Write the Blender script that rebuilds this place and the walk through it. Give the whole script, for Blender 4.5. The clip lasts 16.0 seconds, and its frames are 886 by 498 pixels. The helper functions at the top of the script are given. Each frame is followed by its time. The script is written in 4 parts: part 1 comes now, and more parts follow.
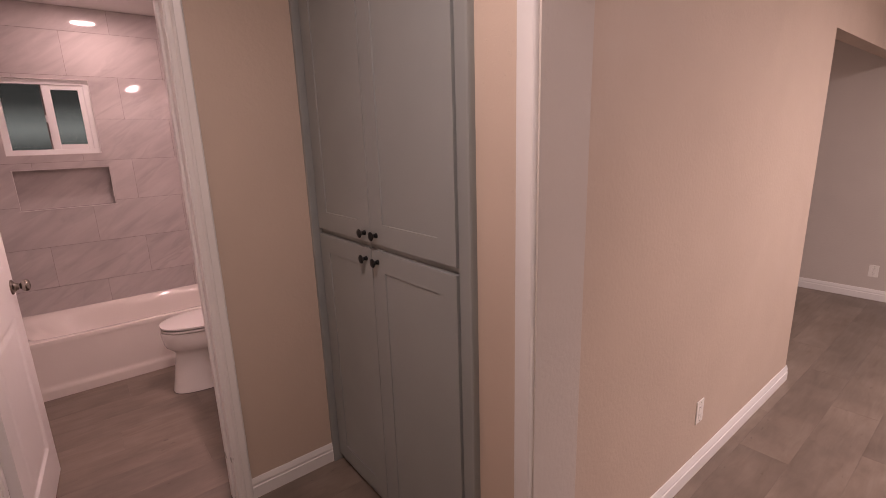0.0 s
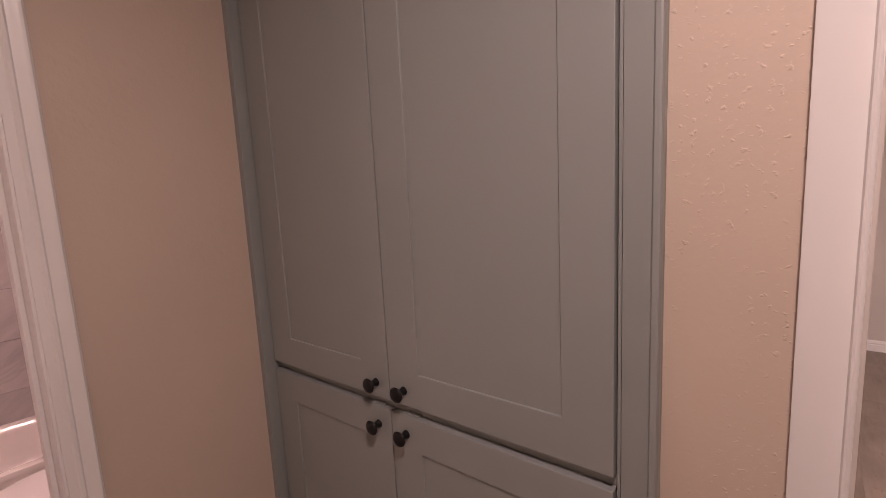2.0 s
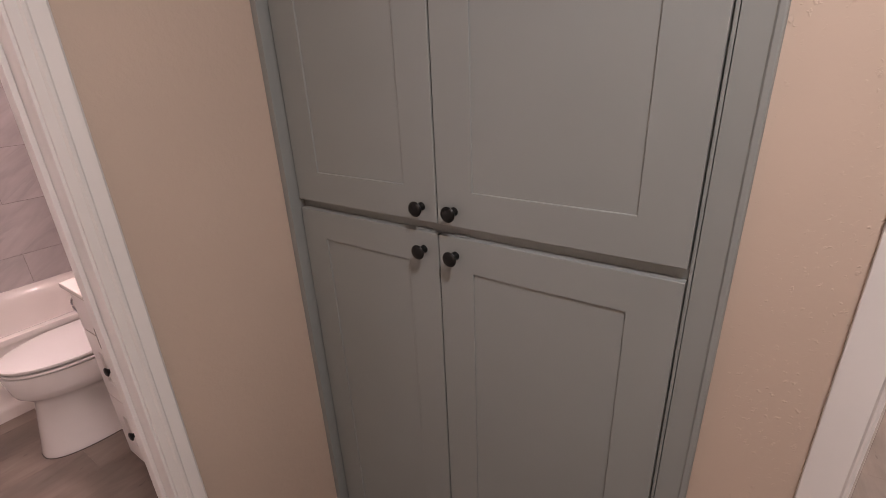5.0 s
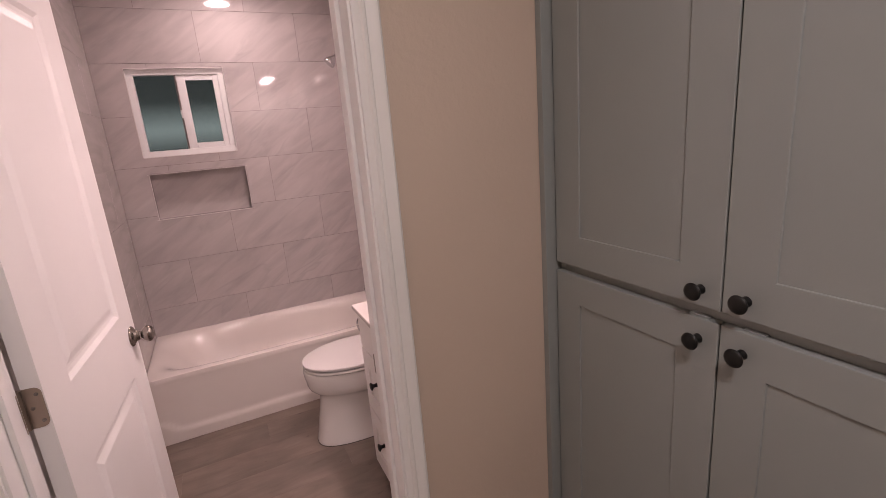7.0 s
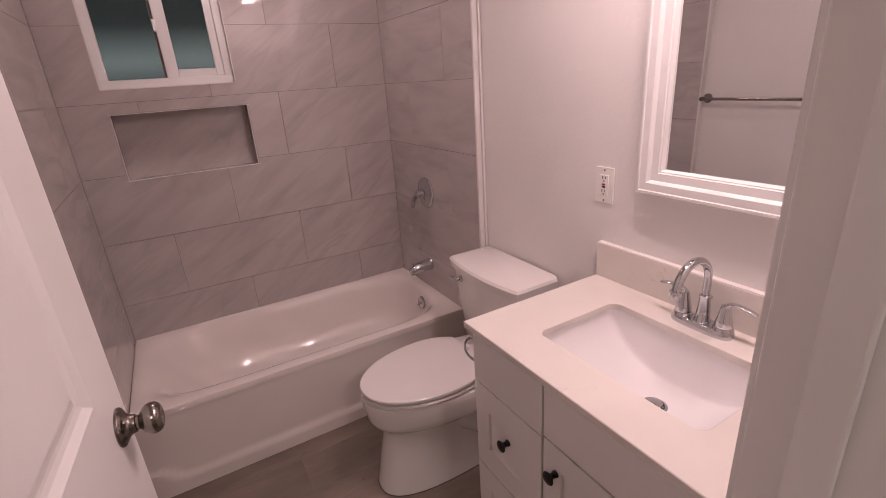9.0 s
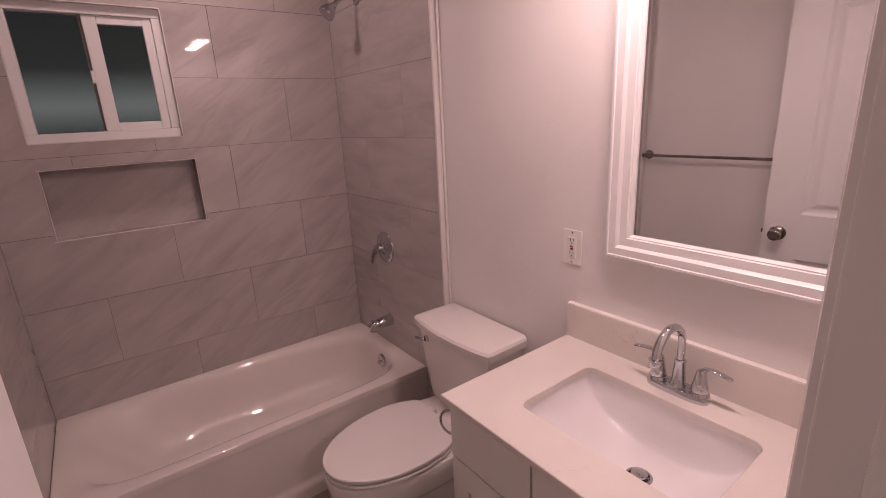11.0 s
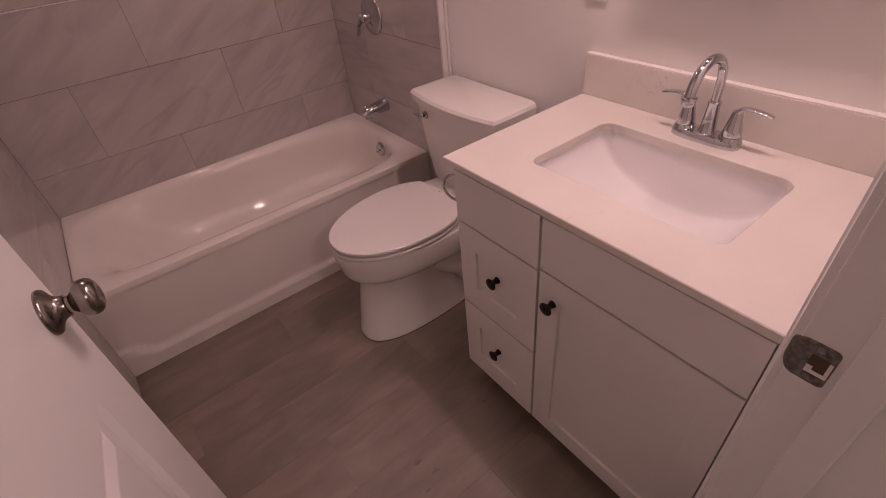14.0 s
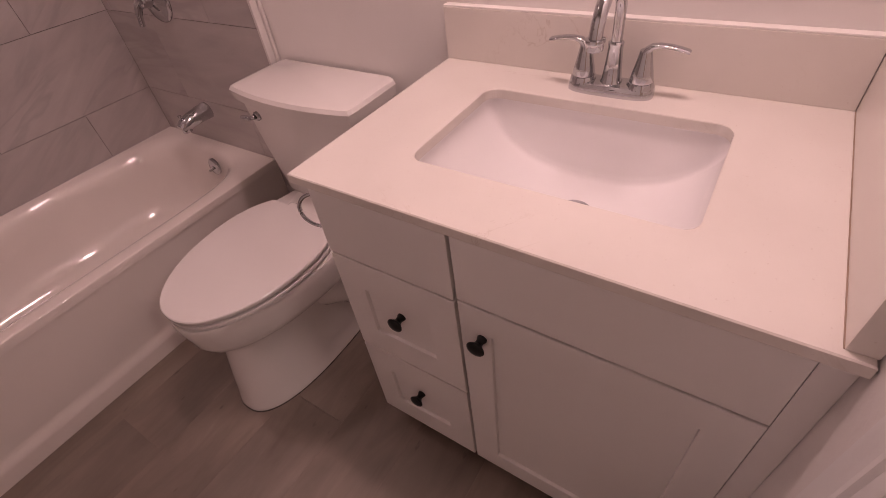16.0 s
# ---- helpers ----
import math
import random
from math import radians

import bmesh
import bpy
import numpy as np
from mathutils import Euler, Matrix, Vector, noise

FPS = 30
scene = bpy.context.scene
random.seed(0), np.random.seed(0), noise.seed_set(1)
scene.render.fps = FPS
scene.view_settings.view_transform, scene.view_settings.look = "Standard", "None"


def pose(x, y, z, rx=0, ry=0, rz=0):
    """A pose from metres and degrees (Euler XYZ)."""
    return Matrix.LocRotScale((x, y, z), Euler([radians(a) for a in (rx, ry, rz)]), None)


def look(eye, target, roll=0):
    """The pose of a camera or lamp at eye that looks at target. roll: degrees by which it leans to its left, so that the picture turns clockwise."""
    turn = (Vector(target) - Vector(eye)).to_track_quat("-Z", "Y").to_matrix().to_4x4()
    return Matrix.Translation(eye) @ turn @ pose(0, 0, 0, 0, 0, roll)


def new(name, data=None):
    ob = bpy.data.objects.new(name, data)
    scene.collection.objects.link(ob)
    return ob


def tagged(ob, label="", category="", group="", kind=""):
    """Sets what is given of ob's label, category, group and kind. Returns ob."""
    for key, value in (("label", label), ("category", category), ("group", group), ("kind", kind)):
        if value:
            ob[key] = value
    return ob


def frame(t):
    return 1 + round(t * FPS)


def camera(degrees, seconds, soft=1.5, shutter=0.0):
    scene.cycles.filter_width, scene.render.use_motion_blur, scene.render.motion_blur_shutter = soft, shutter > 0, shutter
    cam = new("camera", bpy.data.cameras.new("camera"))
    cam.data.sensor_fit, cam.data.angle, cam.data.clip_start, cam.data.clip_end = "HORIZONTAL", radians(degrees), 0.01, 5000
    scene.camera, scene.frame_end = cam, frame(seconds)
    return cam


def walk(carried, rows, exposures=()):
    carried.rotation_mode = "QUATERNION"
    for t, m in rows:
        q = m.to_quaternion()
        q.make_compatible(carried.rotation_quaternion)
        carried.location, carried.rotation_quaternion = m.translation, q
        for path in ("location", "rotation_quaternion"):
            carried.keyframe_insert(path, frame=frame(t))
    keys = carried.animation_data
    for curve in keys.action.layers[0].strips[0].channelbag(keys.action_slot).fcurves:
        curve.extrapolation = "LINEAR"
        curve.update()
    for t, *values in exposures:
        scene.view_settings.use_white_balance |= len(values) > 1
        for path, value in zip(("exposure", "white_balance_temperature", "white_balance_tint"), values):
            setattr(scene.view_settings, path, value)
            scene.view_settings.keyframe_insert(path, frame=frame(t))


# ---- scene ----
cam = camera(87.2, 16.0, soft=0.6)
PATH = [
    (0, (-1.07, -2.178, 1.61), (0.144, -0.657, 1.147), -1.8),
    (0.5, (-1.0, -1.924, 1.633), (0.228, -0.401, 1.219), -2.3),
    (1, (-0.937, -1.747, 1.676), (0.353, -0.26, 1.322), -2.3),
    (1.5, (-0.869, -1.552, 1.702), (0.532, -0.151, 1.428), -2.4),
    (2, (-0.898, -1.373, 1.716), (0.653, -0.144, 1.43), -2.8),
    (2.5, (-0.889, -1.257, 1.664), (0.677, -0.125, 1.149), -3.3),
    (3, (-0.918, -1.167, 1.542), (0.599, -0.165, 0.708), -1.5),
    (3.2, (-0.910, -1.151, 1.525), (0.542, -0.200, 0.533), -1.9),
    (5.3, (-0.998, -1.257, 1.590), (0.502, -0.104, 0.944), -2.9),
    (5.5, (-0.956, -1.332, 1.618), (0.434, 0.001, 1.08), -3.9),
    (6, (-0.949, -1.443, 1.659), (0.185, 0.16, 1.28), -4.6),
    (6.5, (-0.964, -1.405, 1.654), (-0.076, 0.335, 1.225), -4.8),
    (7, (-1.004, -1.152, 1.598), (-0.17, 0.599, 1.108), -4.7),
    (7.5, (-1.05, -0.915, 1.577), (-0.263, 0.84, 1.031), -4.9),
    (8, (-1.075, -0.631, 1.556), (-0.29, 1.113, 0.968), -4.5),
    (8.5, (-1.084, -0.417, 1.552), (-0.264, 1.289, 0.905), -4.2),
    (9, (-1.156, -0.211, 1.538), (-0.246, 1.43, 0.847), -4.0),
    (9.5, (-1.19, -0.123, 1.551), (-0.158, 1.443, 0.857), -3.8),
    (10, (-1.181, -0.123, 1.561), (-0.061, 1.411, 0.937), -3.4),
    (10.2, (-1.183, -0.121, 1.582), (-0.036, 1.416, 1.016), -3.1),
    (12.3, (-1.163, -0.113, 1.613), (-0.033, 1.448, 1.076), -2.8),
    (12.5, (-1.157, -0.101, 1.584), (-0.074, 1.439, 0.907), -3.2),
    (13, (-1.155, -0.088, 1.515), (-0.183, 1.384, 0.573), -4.9),
    (13.5, (-1.155, -0.081, 1.467), (-0.254, 1.308, 0.344), -6.3),
    (14, (-1.153, -0.062, 1.428), (-0.283, 1.234, 0.178), -6.6),
    (14.5, (-1.132, -0.034, 1.396), (-0.218, 1.151, 0.07), -4.9),
    (15, (-1.05, 0.014, 1.368), (-0.112, 1.213, 0.071), -8.4),
    (15.5, (-0.987, 0.067, 1.338), (0.034, 1.187, 0.033), -10.0),
    (16, (-0.95, 0.159, 1.304), (0.207, 1.071, -0.048), -8.4),
]
walk(cam, [(t, look(eye, target, roll)) for t, eye, target, roll in PATH],
     [(0.0, 0.10, 8050, 37), (1.2, 0.0, 8050, 36), (2.0, 0.08, 8250, 39), (3.0, 0.30, 7400, 28), (5.3, 0.56, 7100, 20), (6.5, 0.42, 7250, 23), (7.5, 0.30, 7200, 23), (8.5, 0.05, 7100, 23), (9.5, -0.25, 7500, 27), (10.2, -0.3, 7600, 29),
      (12.3, -0.6, 7800, 35), (16.0, -0.3, 8000, 35)])

# ---- world and lights ----
world = bpy.data.worlds.new("world")
world.use_nodes = True
scene.world = world
sky = world.node_tree.nodes.new("ShaderNodeTexSky")
sky.sky_type = 'NISHITA'
sky.sun_disc = False
sky.sun_elevation = radians(1.0)
world.node_tree.links.new(sky.outputs[0], world.node_tree.nodes["Background"].inputs[0])
world.node_tree.nodes["Background"].inputs[1].default_value = 0.05

CEIL = 2.62


def disc_light(name, x, y, z, radius, watts, colour):
    data = bpy.data.lights.new(name, 'AREA')
    data.shape, data.size, data.energy, data.color = 'DISK', radius * 2, watts, colour
    ob = new(name, data)
    ob.matrix_world = pose(x, y, z)
    return ob


LAMP_A = (-0.745, 1.93)
VAN_Y, VAN_Z = 0.42, 2.27
LAMP_H = (-0.95, -1.55)
LAMP_R = (2.20, -3.45)
LAMP_N = (3.10, -0.45)
disc_light("bath_light", *LAMP_A, CEIL - 0.022, 0.080, 5.3, (1.0, 0.83, 0.86))
for off in (-0.19, 0.0, 0.19):
    disc_light("vanity_light", -0.300, VAN_Y + off, VAN_Z - 0.012, 0.052, 4.0, (1.0, 0.83, 0.86))
disc_light("hall_light", *LAMP_H, CEIL - 0.022, 0.075, 14.5, (0.92, 0.915, 0.94))
# Added fill: the far room and the alcove have no known lamp
disc_light("room_fill_light", *LAMP_R, CEIL - 0.022, 0.075, 78, (0.91, 0.91, 0.96))
disc_light("alcove_fill_light", *LAMP_N, CEIL - 0.022, 0.075, 5, (1.0, 0.90, 0.88))

# ---- materials ----


class Mat:
    """A node material with a Principled shader and a few shortcuts."""

    def __init__(self, name, colour=(0.8, 0.8, 0.8), rough=0.5, metal=0.0, spec=0.5, coat=0.0):
        self.m = bpy.data.materials.new(name)
        self.m.use_nodes = True
        self.t = self.m.node_tree
        self.p = self.t.nodes["Principled BSDF"]
        self.p.inputs["Base Color"].default_value = (*colour, 1)
        self.p.inputs["Roughness"].default_value = rough
        self.p.inputs["Metallic"].default_value = metal
        self.p.inputs["Specular IOR Level"].default_value = spec
        self.p.inputs["Coat Weight"].default_value = coat
        self.p.inputs["Coat Roughness"].default_value = 0.06

    def node(self, kind, **values):
        n = self.t.nodes.new(kind)
        for k, v in values.items():
            n.inputs[k].default_value = v
        return n

    def link(self, a, b):
        self.t.links.new(a, b)

    def coords(self, scale=(1, 1, 1), turn=(0, 0, 0), use_object=False, shift=None):
        if use_object:
            src = self.node("ShaderNodeTexCoord").outputs["Object"]
        else:
            src = self.node("ShaderNodeNewGeometry").outputs["Position"]
        mp = self.node("ShaderNodeMapping")
        mp.inputs["Scale"].default_value = scale
        mp.inputs["Rotation"].default_value = turn
        self.link(src, mp.inputs["Vector"])
        if shift is not None:
            self.link(shift, mp.inputs["Location"])
        return mp.outputs[0]

    def noise(self, vec, scale, detail=4, rough=0.5, distort=0.0):
        n = self.node("ShaderNodeTexNoise", Scale=scale, Detail=detail, Roughness=rough, Distortion=distort)
        self.link(vec, n.inputs["Vector"])
        return n.outputs["Fac"]

    def ramp(self, fac, stops):
        r = self.node("ShaderNodeValToRGB")
        el = r.color_ramp.elements
        while len(el) < len(stops):
            el.new(0.5)
        for e, (at, c) in zip(el, stops):
            e.position = at
            e.color = (*c, 1) if len(c) == 3 else c
        self.link(fac, r.inputs[0])
        return r.outputs[0]

    def span(self, fac, lo, hi):
        r = self.node("ShaderNodeMapRange")
        r.inputs["To Min"].default_value, r.inputs["To Max"].default_value = lo, hi
        r.inputs["From Min"].default_value, r.inputs["From Max"].default_value = 0.3, 0.7
        self.link(fac, r.inputs["Value"])
        return r.outputs[0]

    def mix(self, fac, a, b, mode='MIX'):
        n = self.t.nodes.new("ShaderNodeMix")
        n.data_type, n.blend_type = 'RGBA', mode
        for s, v in ((n.inputs[0], fac), (n.inputs[6], a), (n.inputs[7], b)):
            if hasattr(v, "node"):
                self.link(v, s)
            elif isinstance(v, tuple):
                s.default_value = (*v, 1)
            else:
                s.default_value = v
        return n.outputs[2]

    def colour(self, out):
        self.link(out, self.p.inputs["Base Color"])

    def rough(self, out):
        self.link(out, self.p.inputs["Roughness"])

    def bump(self, height, strength, distance):
        b = self.node("ShaderNodeBump", Strength=strength, Distance=distance)
        self.link(height, b.inputs["Height"])
        self.link(b.outputs[0], self.p.inputs["Normal"])


def shade(c, k):
    return tuple(v * k for v in c)


def paint(name, colour, rough, peel=0.0, peel_scale=60):
    """Rolled wall paint: faint tone drift, and an orange-peel relief."""
    m = Mat(name, colour, rough)
    v = m.coords()
    m.colour(m.ramp(m.noise(v, 1.7, 5), [(0.3, shade(colour, 0.95)), (0.7, shade(colour, 1.03))]))
    m.rough(m.span(m.noise(v, 6, 3), rough - 0.06, rough + 0.06))
    h = m.noise(v, peel_scale, 3, 0.55)
    m.bump(h, 0.5, peel)
    return m.m


M_BEIGE = paint("beige_wall_paint", (0.583, 0.474, 0.391), 0.55, 0.0030, 55)


def splatter(name, colour):
    """Wall paint over a sparse sprayed texture."""
    m = Mat(name, colour, 0.48)
    v = m.coords()
    m.colour(m.ramp(m.noise(v, 2.0, 5), [(0.3, shade(colour, 0.96)), (0.7, shade(colour, 1.03))]))
    blobs = m.mix(1.0, m.ramp(m.noise(v, 105, 3, 0.55), [(0.61, (0, 0, 0)), (0.70, (1, 1, 1))]), m.ramp(m.noise(v, 6, 3), [(0.36, (0, 0, 0)), (0.52, (1, 1, 1))]), 'MULTIPLY')
    fine = m.noise(v, 95, 2)
    h = m.mix(0.25, blobs, fine)
    m.bump(h, 0.6, 0.0017)
    return m.m


M_BEIGE_TEX = splatter("splattered_beige_paint", (0.583, 0.474, 0.391))
M_GREIGE = paint("greige_wall_paint", (0.58, 0.53, 0.49), 0.6, 0.0025, 60)
M_WHITE_WALL = paint("white_bath_paint", (0.78, 0.75, 0.73), 0.45, 0.0018, 50)
M_CEIL = paint("ceiling_paint", (0.80, 0.78, 0.76), 0.7, 0.002, 70)
M_TRIM = paint("white_trim_paint", (0.80, 0.79, 0.78), 0.33, 0.0004, 120)
M_DOOR = paint("white_door_paint", (0.80, 0.78, 0.77), 0.36, 0.0005, 90)
M_CAB = paint("grey_cabinet_paint", (0.272, 0.294, 0.287), 0.42, 0.0004, 140)
M_CAB_GAP = paint("grey_cabinet_frame_paint", (0.262, 0.282, 0.275), 0.46, 0.0004, 140)
M_VAN = paint("white_vanity_paint", (0.78, 0.755, 0.735), 0.38, 0.0003, 120)
M_PLATE = Mat("white_plastic", (0.82, 0.80, 0.76), 0.35).m
M_SLOT = Mat("dark_slot", (0.03, 0.03, 0.03), 0.6).m
M_RED = Mat("red_button", (0.45, 0.03, 0.02), 0.4).m
M_VINYL = Mat("white_vinyl", (0.80, 0.80, 0.79), 0.35).m
M_TRACK = Mat("window_gasket", (0.22, 0.20, 0.19), 0.6).m
M_SEAM = Mat("stained_seam", (0.34, 0.24, 0.18), 0.8).m
M_CAULK = Mat("white_caulk", (0.76, 0.73, 0.70), 0.5).m
M_CHROME = Mat("chrome", (0.56, 0.57, 0.59), 0.05, 1.0).m


def nickel():
    m = Mat("satin_nickel", (0.29, 0.26, 0.235), 0.28, 1.0)
    m.rough(m.span(m.noise(m.coords(), 90, 3), 0.16, 0.27))
    return m.m


M_NICKEL = nickel()


def worn_metal():
    m = Mat("worn_strike_metal", (0.20, 0.185, 0.17), 0.42, 0.9)
    v = m.coords()
    m.colour(m.ramp(m.noise(v, 140, 4), [(0.35, (0.13, 0.12, 0.11)), (0.7, (0.30, 0.28, 0.26))]))
    return m.m


M_STRIKE = worn_metal()
M_POCKET = Mat("raw_wood_pocket", (0.10, 0.060, 0.042), 0.8).m
M_BASE_SHADE = Mat("toilet_base_shade", (0.05, 0.04, 0.035), 0.8).m
M_HINGE = Mat("hinge_nickel", (0.36, 0.30, 0.25), 0.33, 0.95).m
M_BLACK = Mat("black_knob_metal", (0.018, 0.018, 0.018), 0.38, 0.6).m


def enamel(name, colour, rough):
    m = Mat(name, colour, rough, spec=0.5, coat=0.5)
    v = m.coords()
    m.colour(m.ramp(m.noise(v, 3, 4), [(0.3, shade(colour, 0.97)), (0.7, shade(colour, 1.01))]))
    m.bump(m.noise(v, 9, 2), 0.10, 0.0004)
    return m.m


M_TUB = enamel("tub_enamel", (0.80, 0.738, 0.695), 0.03)
M_PORC = enamel("porcelain", (0.80, 0.765, 0.74), 0.035)
M_SINK = enamel("sink_porcelain", (0.84, 0.82, 0.82), 0.06)
M_SEAT = enamel("seat_plastic", (0.76, 0.72, 0.70), 0.13)


def quartz():
    m = Mat("quartz_top", (0.77, 0.72, 0.67), 0.22, coat=0.15)
    v = m.coords()
    base = m.ramp(m.noise(v, 5, 6), [(0.3, (0.69, 0.645, 0.60)), (0.7, (0.74, 0.695, 0.65))])
    w = m.noise(m.coords(turn=(0, 0, 0.7)), 4.5, 6, 0.6, 1.2)
    vein = m.ramp(w, [(0.0, (0, 0, 0)), (0.496, (0, 0, 0)), (0.503, (1, 1, 1)), (0.511, (0, 0, 0))])
    gate = m.ramp(m.noise(v, 3.1, 2), [(0.5, (0, 0, 0)), (0.68, (0.5, 0.5, 0.5))])
    fac = m.mix(1.0, vein, gate, 'MULTIPLY')
    specks = m.ramp(m.noise(v, 230, 1), [(0.72, (0, 0, 0)), (0.80, (0.35, 0.35, 0.35))])
    c = m.mix(fac, base, (0.45, 0.36, 0.30))
    m.colour(m.mix(specks, c, (0.55, 0.47, 0.42)))
    return m.m


M_QUARTZ = quartz()


def marble():
    """Grey polished porcelain tile with soft slanting veins, different on each tile."""
    m = Mat("marble_tile", (0.5, 0.48, 0.47), 0.09, coat=0.3)
    info = m.node("ShaderNodeObjectInfo")
    vm = m.node("ShaderNodeVectorMath")
    vm.operation = 'SCALE'
    vm.inputs[0].default_value = (13, 17, 29)
    m.link(info.outputs["Random"], vm.inputs["Scale"])
    flat = m.coords((1, 1, 1), (0, radians(33), radians(0)), True, vm.outputs[0])
    stretch = m.node("ShaderNodeMapping")
    stretch.inputs["Scale"].default_value = (1.0, 1.0, 4.6)
    m.link(flat, stretch.inputs["Vector"])
    sv = stretch.outputs[0]
    cloud = m.noise(sv, 2.6, 6, 0.55, 0.6)
    base = m.ramp(cloud, [(0.28, (0.425, 0.385, 0.377)), (0.5, (0.49, 0.448, 0.437)), (0.75, (0.555, 0.512, 0.497))])
    n2 = m.noise(sv, 1.4, 4, 0.48, 0.8)
    vein = m.ramp(n2, [(0.0, (0, 0, 0)), (0.440, (0, 0, 0)), (0.50, (0.26, 0.26, 0.26)), (0.535, (0, 0, 0)), (1.0, (0, 0, 0))])
    gate = m.ramp(m.noise(flat, 2.3, 3), [(0.42, (0, 0, 0)), (0.62, (1, 1, 1))])
    c = m.mix(m.mix(1.0, vein, gate, 'MULTIPLY'), base, (0.27, 0.255, 0.25))
    tone = m.span(info.outputs["Random"], 0.0, 0.06)
    m.colour(m.mix(tone, c, (0.36, 0.35, 0.345)))
    m.rough(m.span(m.noise(flat, 9, 3), 0.025, 0.05))
    m.bump(m.noise(flat, 3, 2), 0.03, 0.001)
    return m.m


M_TILE = marble()
M_GROUT = paint("grey_grout", (0.22, 0.195, 0.182), 0.85, 0.0006, 300)
M_TILE_TRIM = Mat("white_tile_trim", (0.70, 0.67, 0.65), 0.3).m


def wood():
    """Grey-brown vinyl plank with long grain and cloudy tone."""
    m = Mat("vinyl_plank", (0.27, 0.22, 0.19), 0.4)
    info = m.node("ShaderNodeObjectInfo")
    vm = m.node("ShaderNodeVectorMath")
    vm.operation = 'SCALE'
    vm.inputs[0].default_value = (31, 47, 3)
    m.link(info.outputs["Random"], vm.inputs["Scale"])
    v = m.coords((1, 1, 1), (0, 0, 0), False, vm.outputs[0])
    st = m.node("ShaderNodeMapping")
    st.inputs["Scale"].default_value = (1.1, 4.6, 1)
    m.link(v, st.inputs["Vector"])
    g = m.noise(st.outputs[0], 3.2, 8, 0.6, 0.7)
    fine = m.node("ShaderNodeMapping")
    fine.inputs["Scale"].default_value = (1.2, 40, 1)
    m.link(v, fine.inputs["Vector"])
    f = m.noise(fine.outputs[0], 4, 4, 0.6)
    c = m.ramp(g, [(0.25, (0.165, 0.127, 0.103)), (0.45, (0.203, 0.160, 0.133)), (0.62, (0.228, 0.183, 0.154)), (0.8, (0.262, 0.215, 0.184))])
    c = m.mix(m.span(f, 0.0, 0.09), c, (0.20, 0.165, 0.14))
    cloud = m.ramp(m.noise(v, 3.0, 4), [(0.33, (0.80, 0.79, 0.78)), (0.66, (1.14, 1.13, 1.12))])
    c = m.mix(1.0, c, cloud, 'MULTIPLY')
    knot = m.node("ShaderNodeMapping")
    knot.inputs["Scale"].default_value = (0.45, 1, 1)
    m.link(v, knot.inputs["Vector"])
    c = m.mix(m.ramp(m.noise(knot.outputs[0], 34, 2), [(0.71, (0, 0, 0)), (0.78, (0.6, 0.6, 0.6))]), c, (0.085, 0.062, 0.048))
    tone = m.ramp(info.outputs["Random"], [(0.0, (0.90, 0.90, 0.90)), (1.0, (1.08, 1.07, 1.06))])
    m.colour(m.mix(1.0, c, tone, 'MULTIPLY'))
    m.rough(m.span(f, 0.34, 0.46))
    m.bump(f, 0.3, 0.0008)
    return m.m


M_WOOD = wood()
M_SUBFLOOR = Mat("dark_plank_joint", (0.12, 0.095, 0.08), 0.8).m


def frosted():
    m = Mat("frosted_glass", (0.60, 0.64, 0.65), 0.13, spec=0.35)
    m.p.inputs["Transmission Weight"].default_value = 1.0
    m.p.inputs["IOR"].default_value = 1.2
    m.bump(m.noise(m.coords(), 160, 2), 0.35, 0.001)
    return m.m


M_FROST = frosted()


def mirror_mat():
    return Mat("mirror_silver", (0.80, 0.81, 0.82), 0.015, 1.0).m


M_MIRROR = mirror_mat()


def glow(name, colour, power):
    m = bpy.data.materials.new(name)
    m.use_nodes = True
    m.node_tree.nodes.clear()
    e = m.node_tree.nodes.new("ShaderNodeEmission")
    e.inputs[0].default_value, e.inputs[1].default_value = (*colour, 1), power
    o = m.node_tree.nodes.new("ShaderNodeOutputMaterial")
    m.node_tree.links.new(e.outputs[0], o.inputs[0])
    return m


M_LENS = glow("lamp_lens", (1.0, 0.92, 0.88), 9.0)


def dusk():
    """Emissive night outside, with a dim band of glow painted low down by height."""
    m = bpy.data.materials.new("night_outside")
    m.use_nodes = True
    t = m.node_tree
    t.nodes.clear()
    geo = t.nodes.new("ShaderNodeNewGeometry")
    sep = t.nodes.new("ShaderNodeSeparateXYZ")
    t.links.new(geo.outputs["Position"], sep.inputs[0])
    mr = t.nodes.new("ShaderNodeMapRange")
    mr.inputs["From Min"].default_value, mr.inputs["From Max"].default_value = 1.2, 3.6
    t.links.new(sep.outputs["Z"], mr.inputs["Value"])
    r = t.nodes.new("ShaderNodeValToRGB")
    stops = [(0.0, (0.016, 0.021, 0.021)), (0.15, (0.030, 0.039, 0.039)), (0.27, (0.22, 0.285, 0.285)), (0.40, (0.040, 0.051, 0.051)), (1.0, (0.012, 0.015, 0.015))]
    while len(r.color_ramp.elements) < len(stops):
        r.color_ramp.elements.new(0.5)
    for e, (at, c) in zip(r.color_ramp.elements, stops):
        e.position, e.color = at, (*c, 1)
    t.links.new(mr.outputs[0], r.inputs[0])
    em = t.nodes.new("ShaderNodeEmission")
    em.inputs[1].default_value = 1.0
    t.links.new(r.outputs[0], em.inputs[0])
    o = t.nodes.new("ShaderNodeOutputMaterial")
    t.links.new(em.outputs[0], o.inputs[0])
    return m


M_NIGHT = dusk()

# ---- mesh helpers: all coordinates are world metres ----
BASE = {}


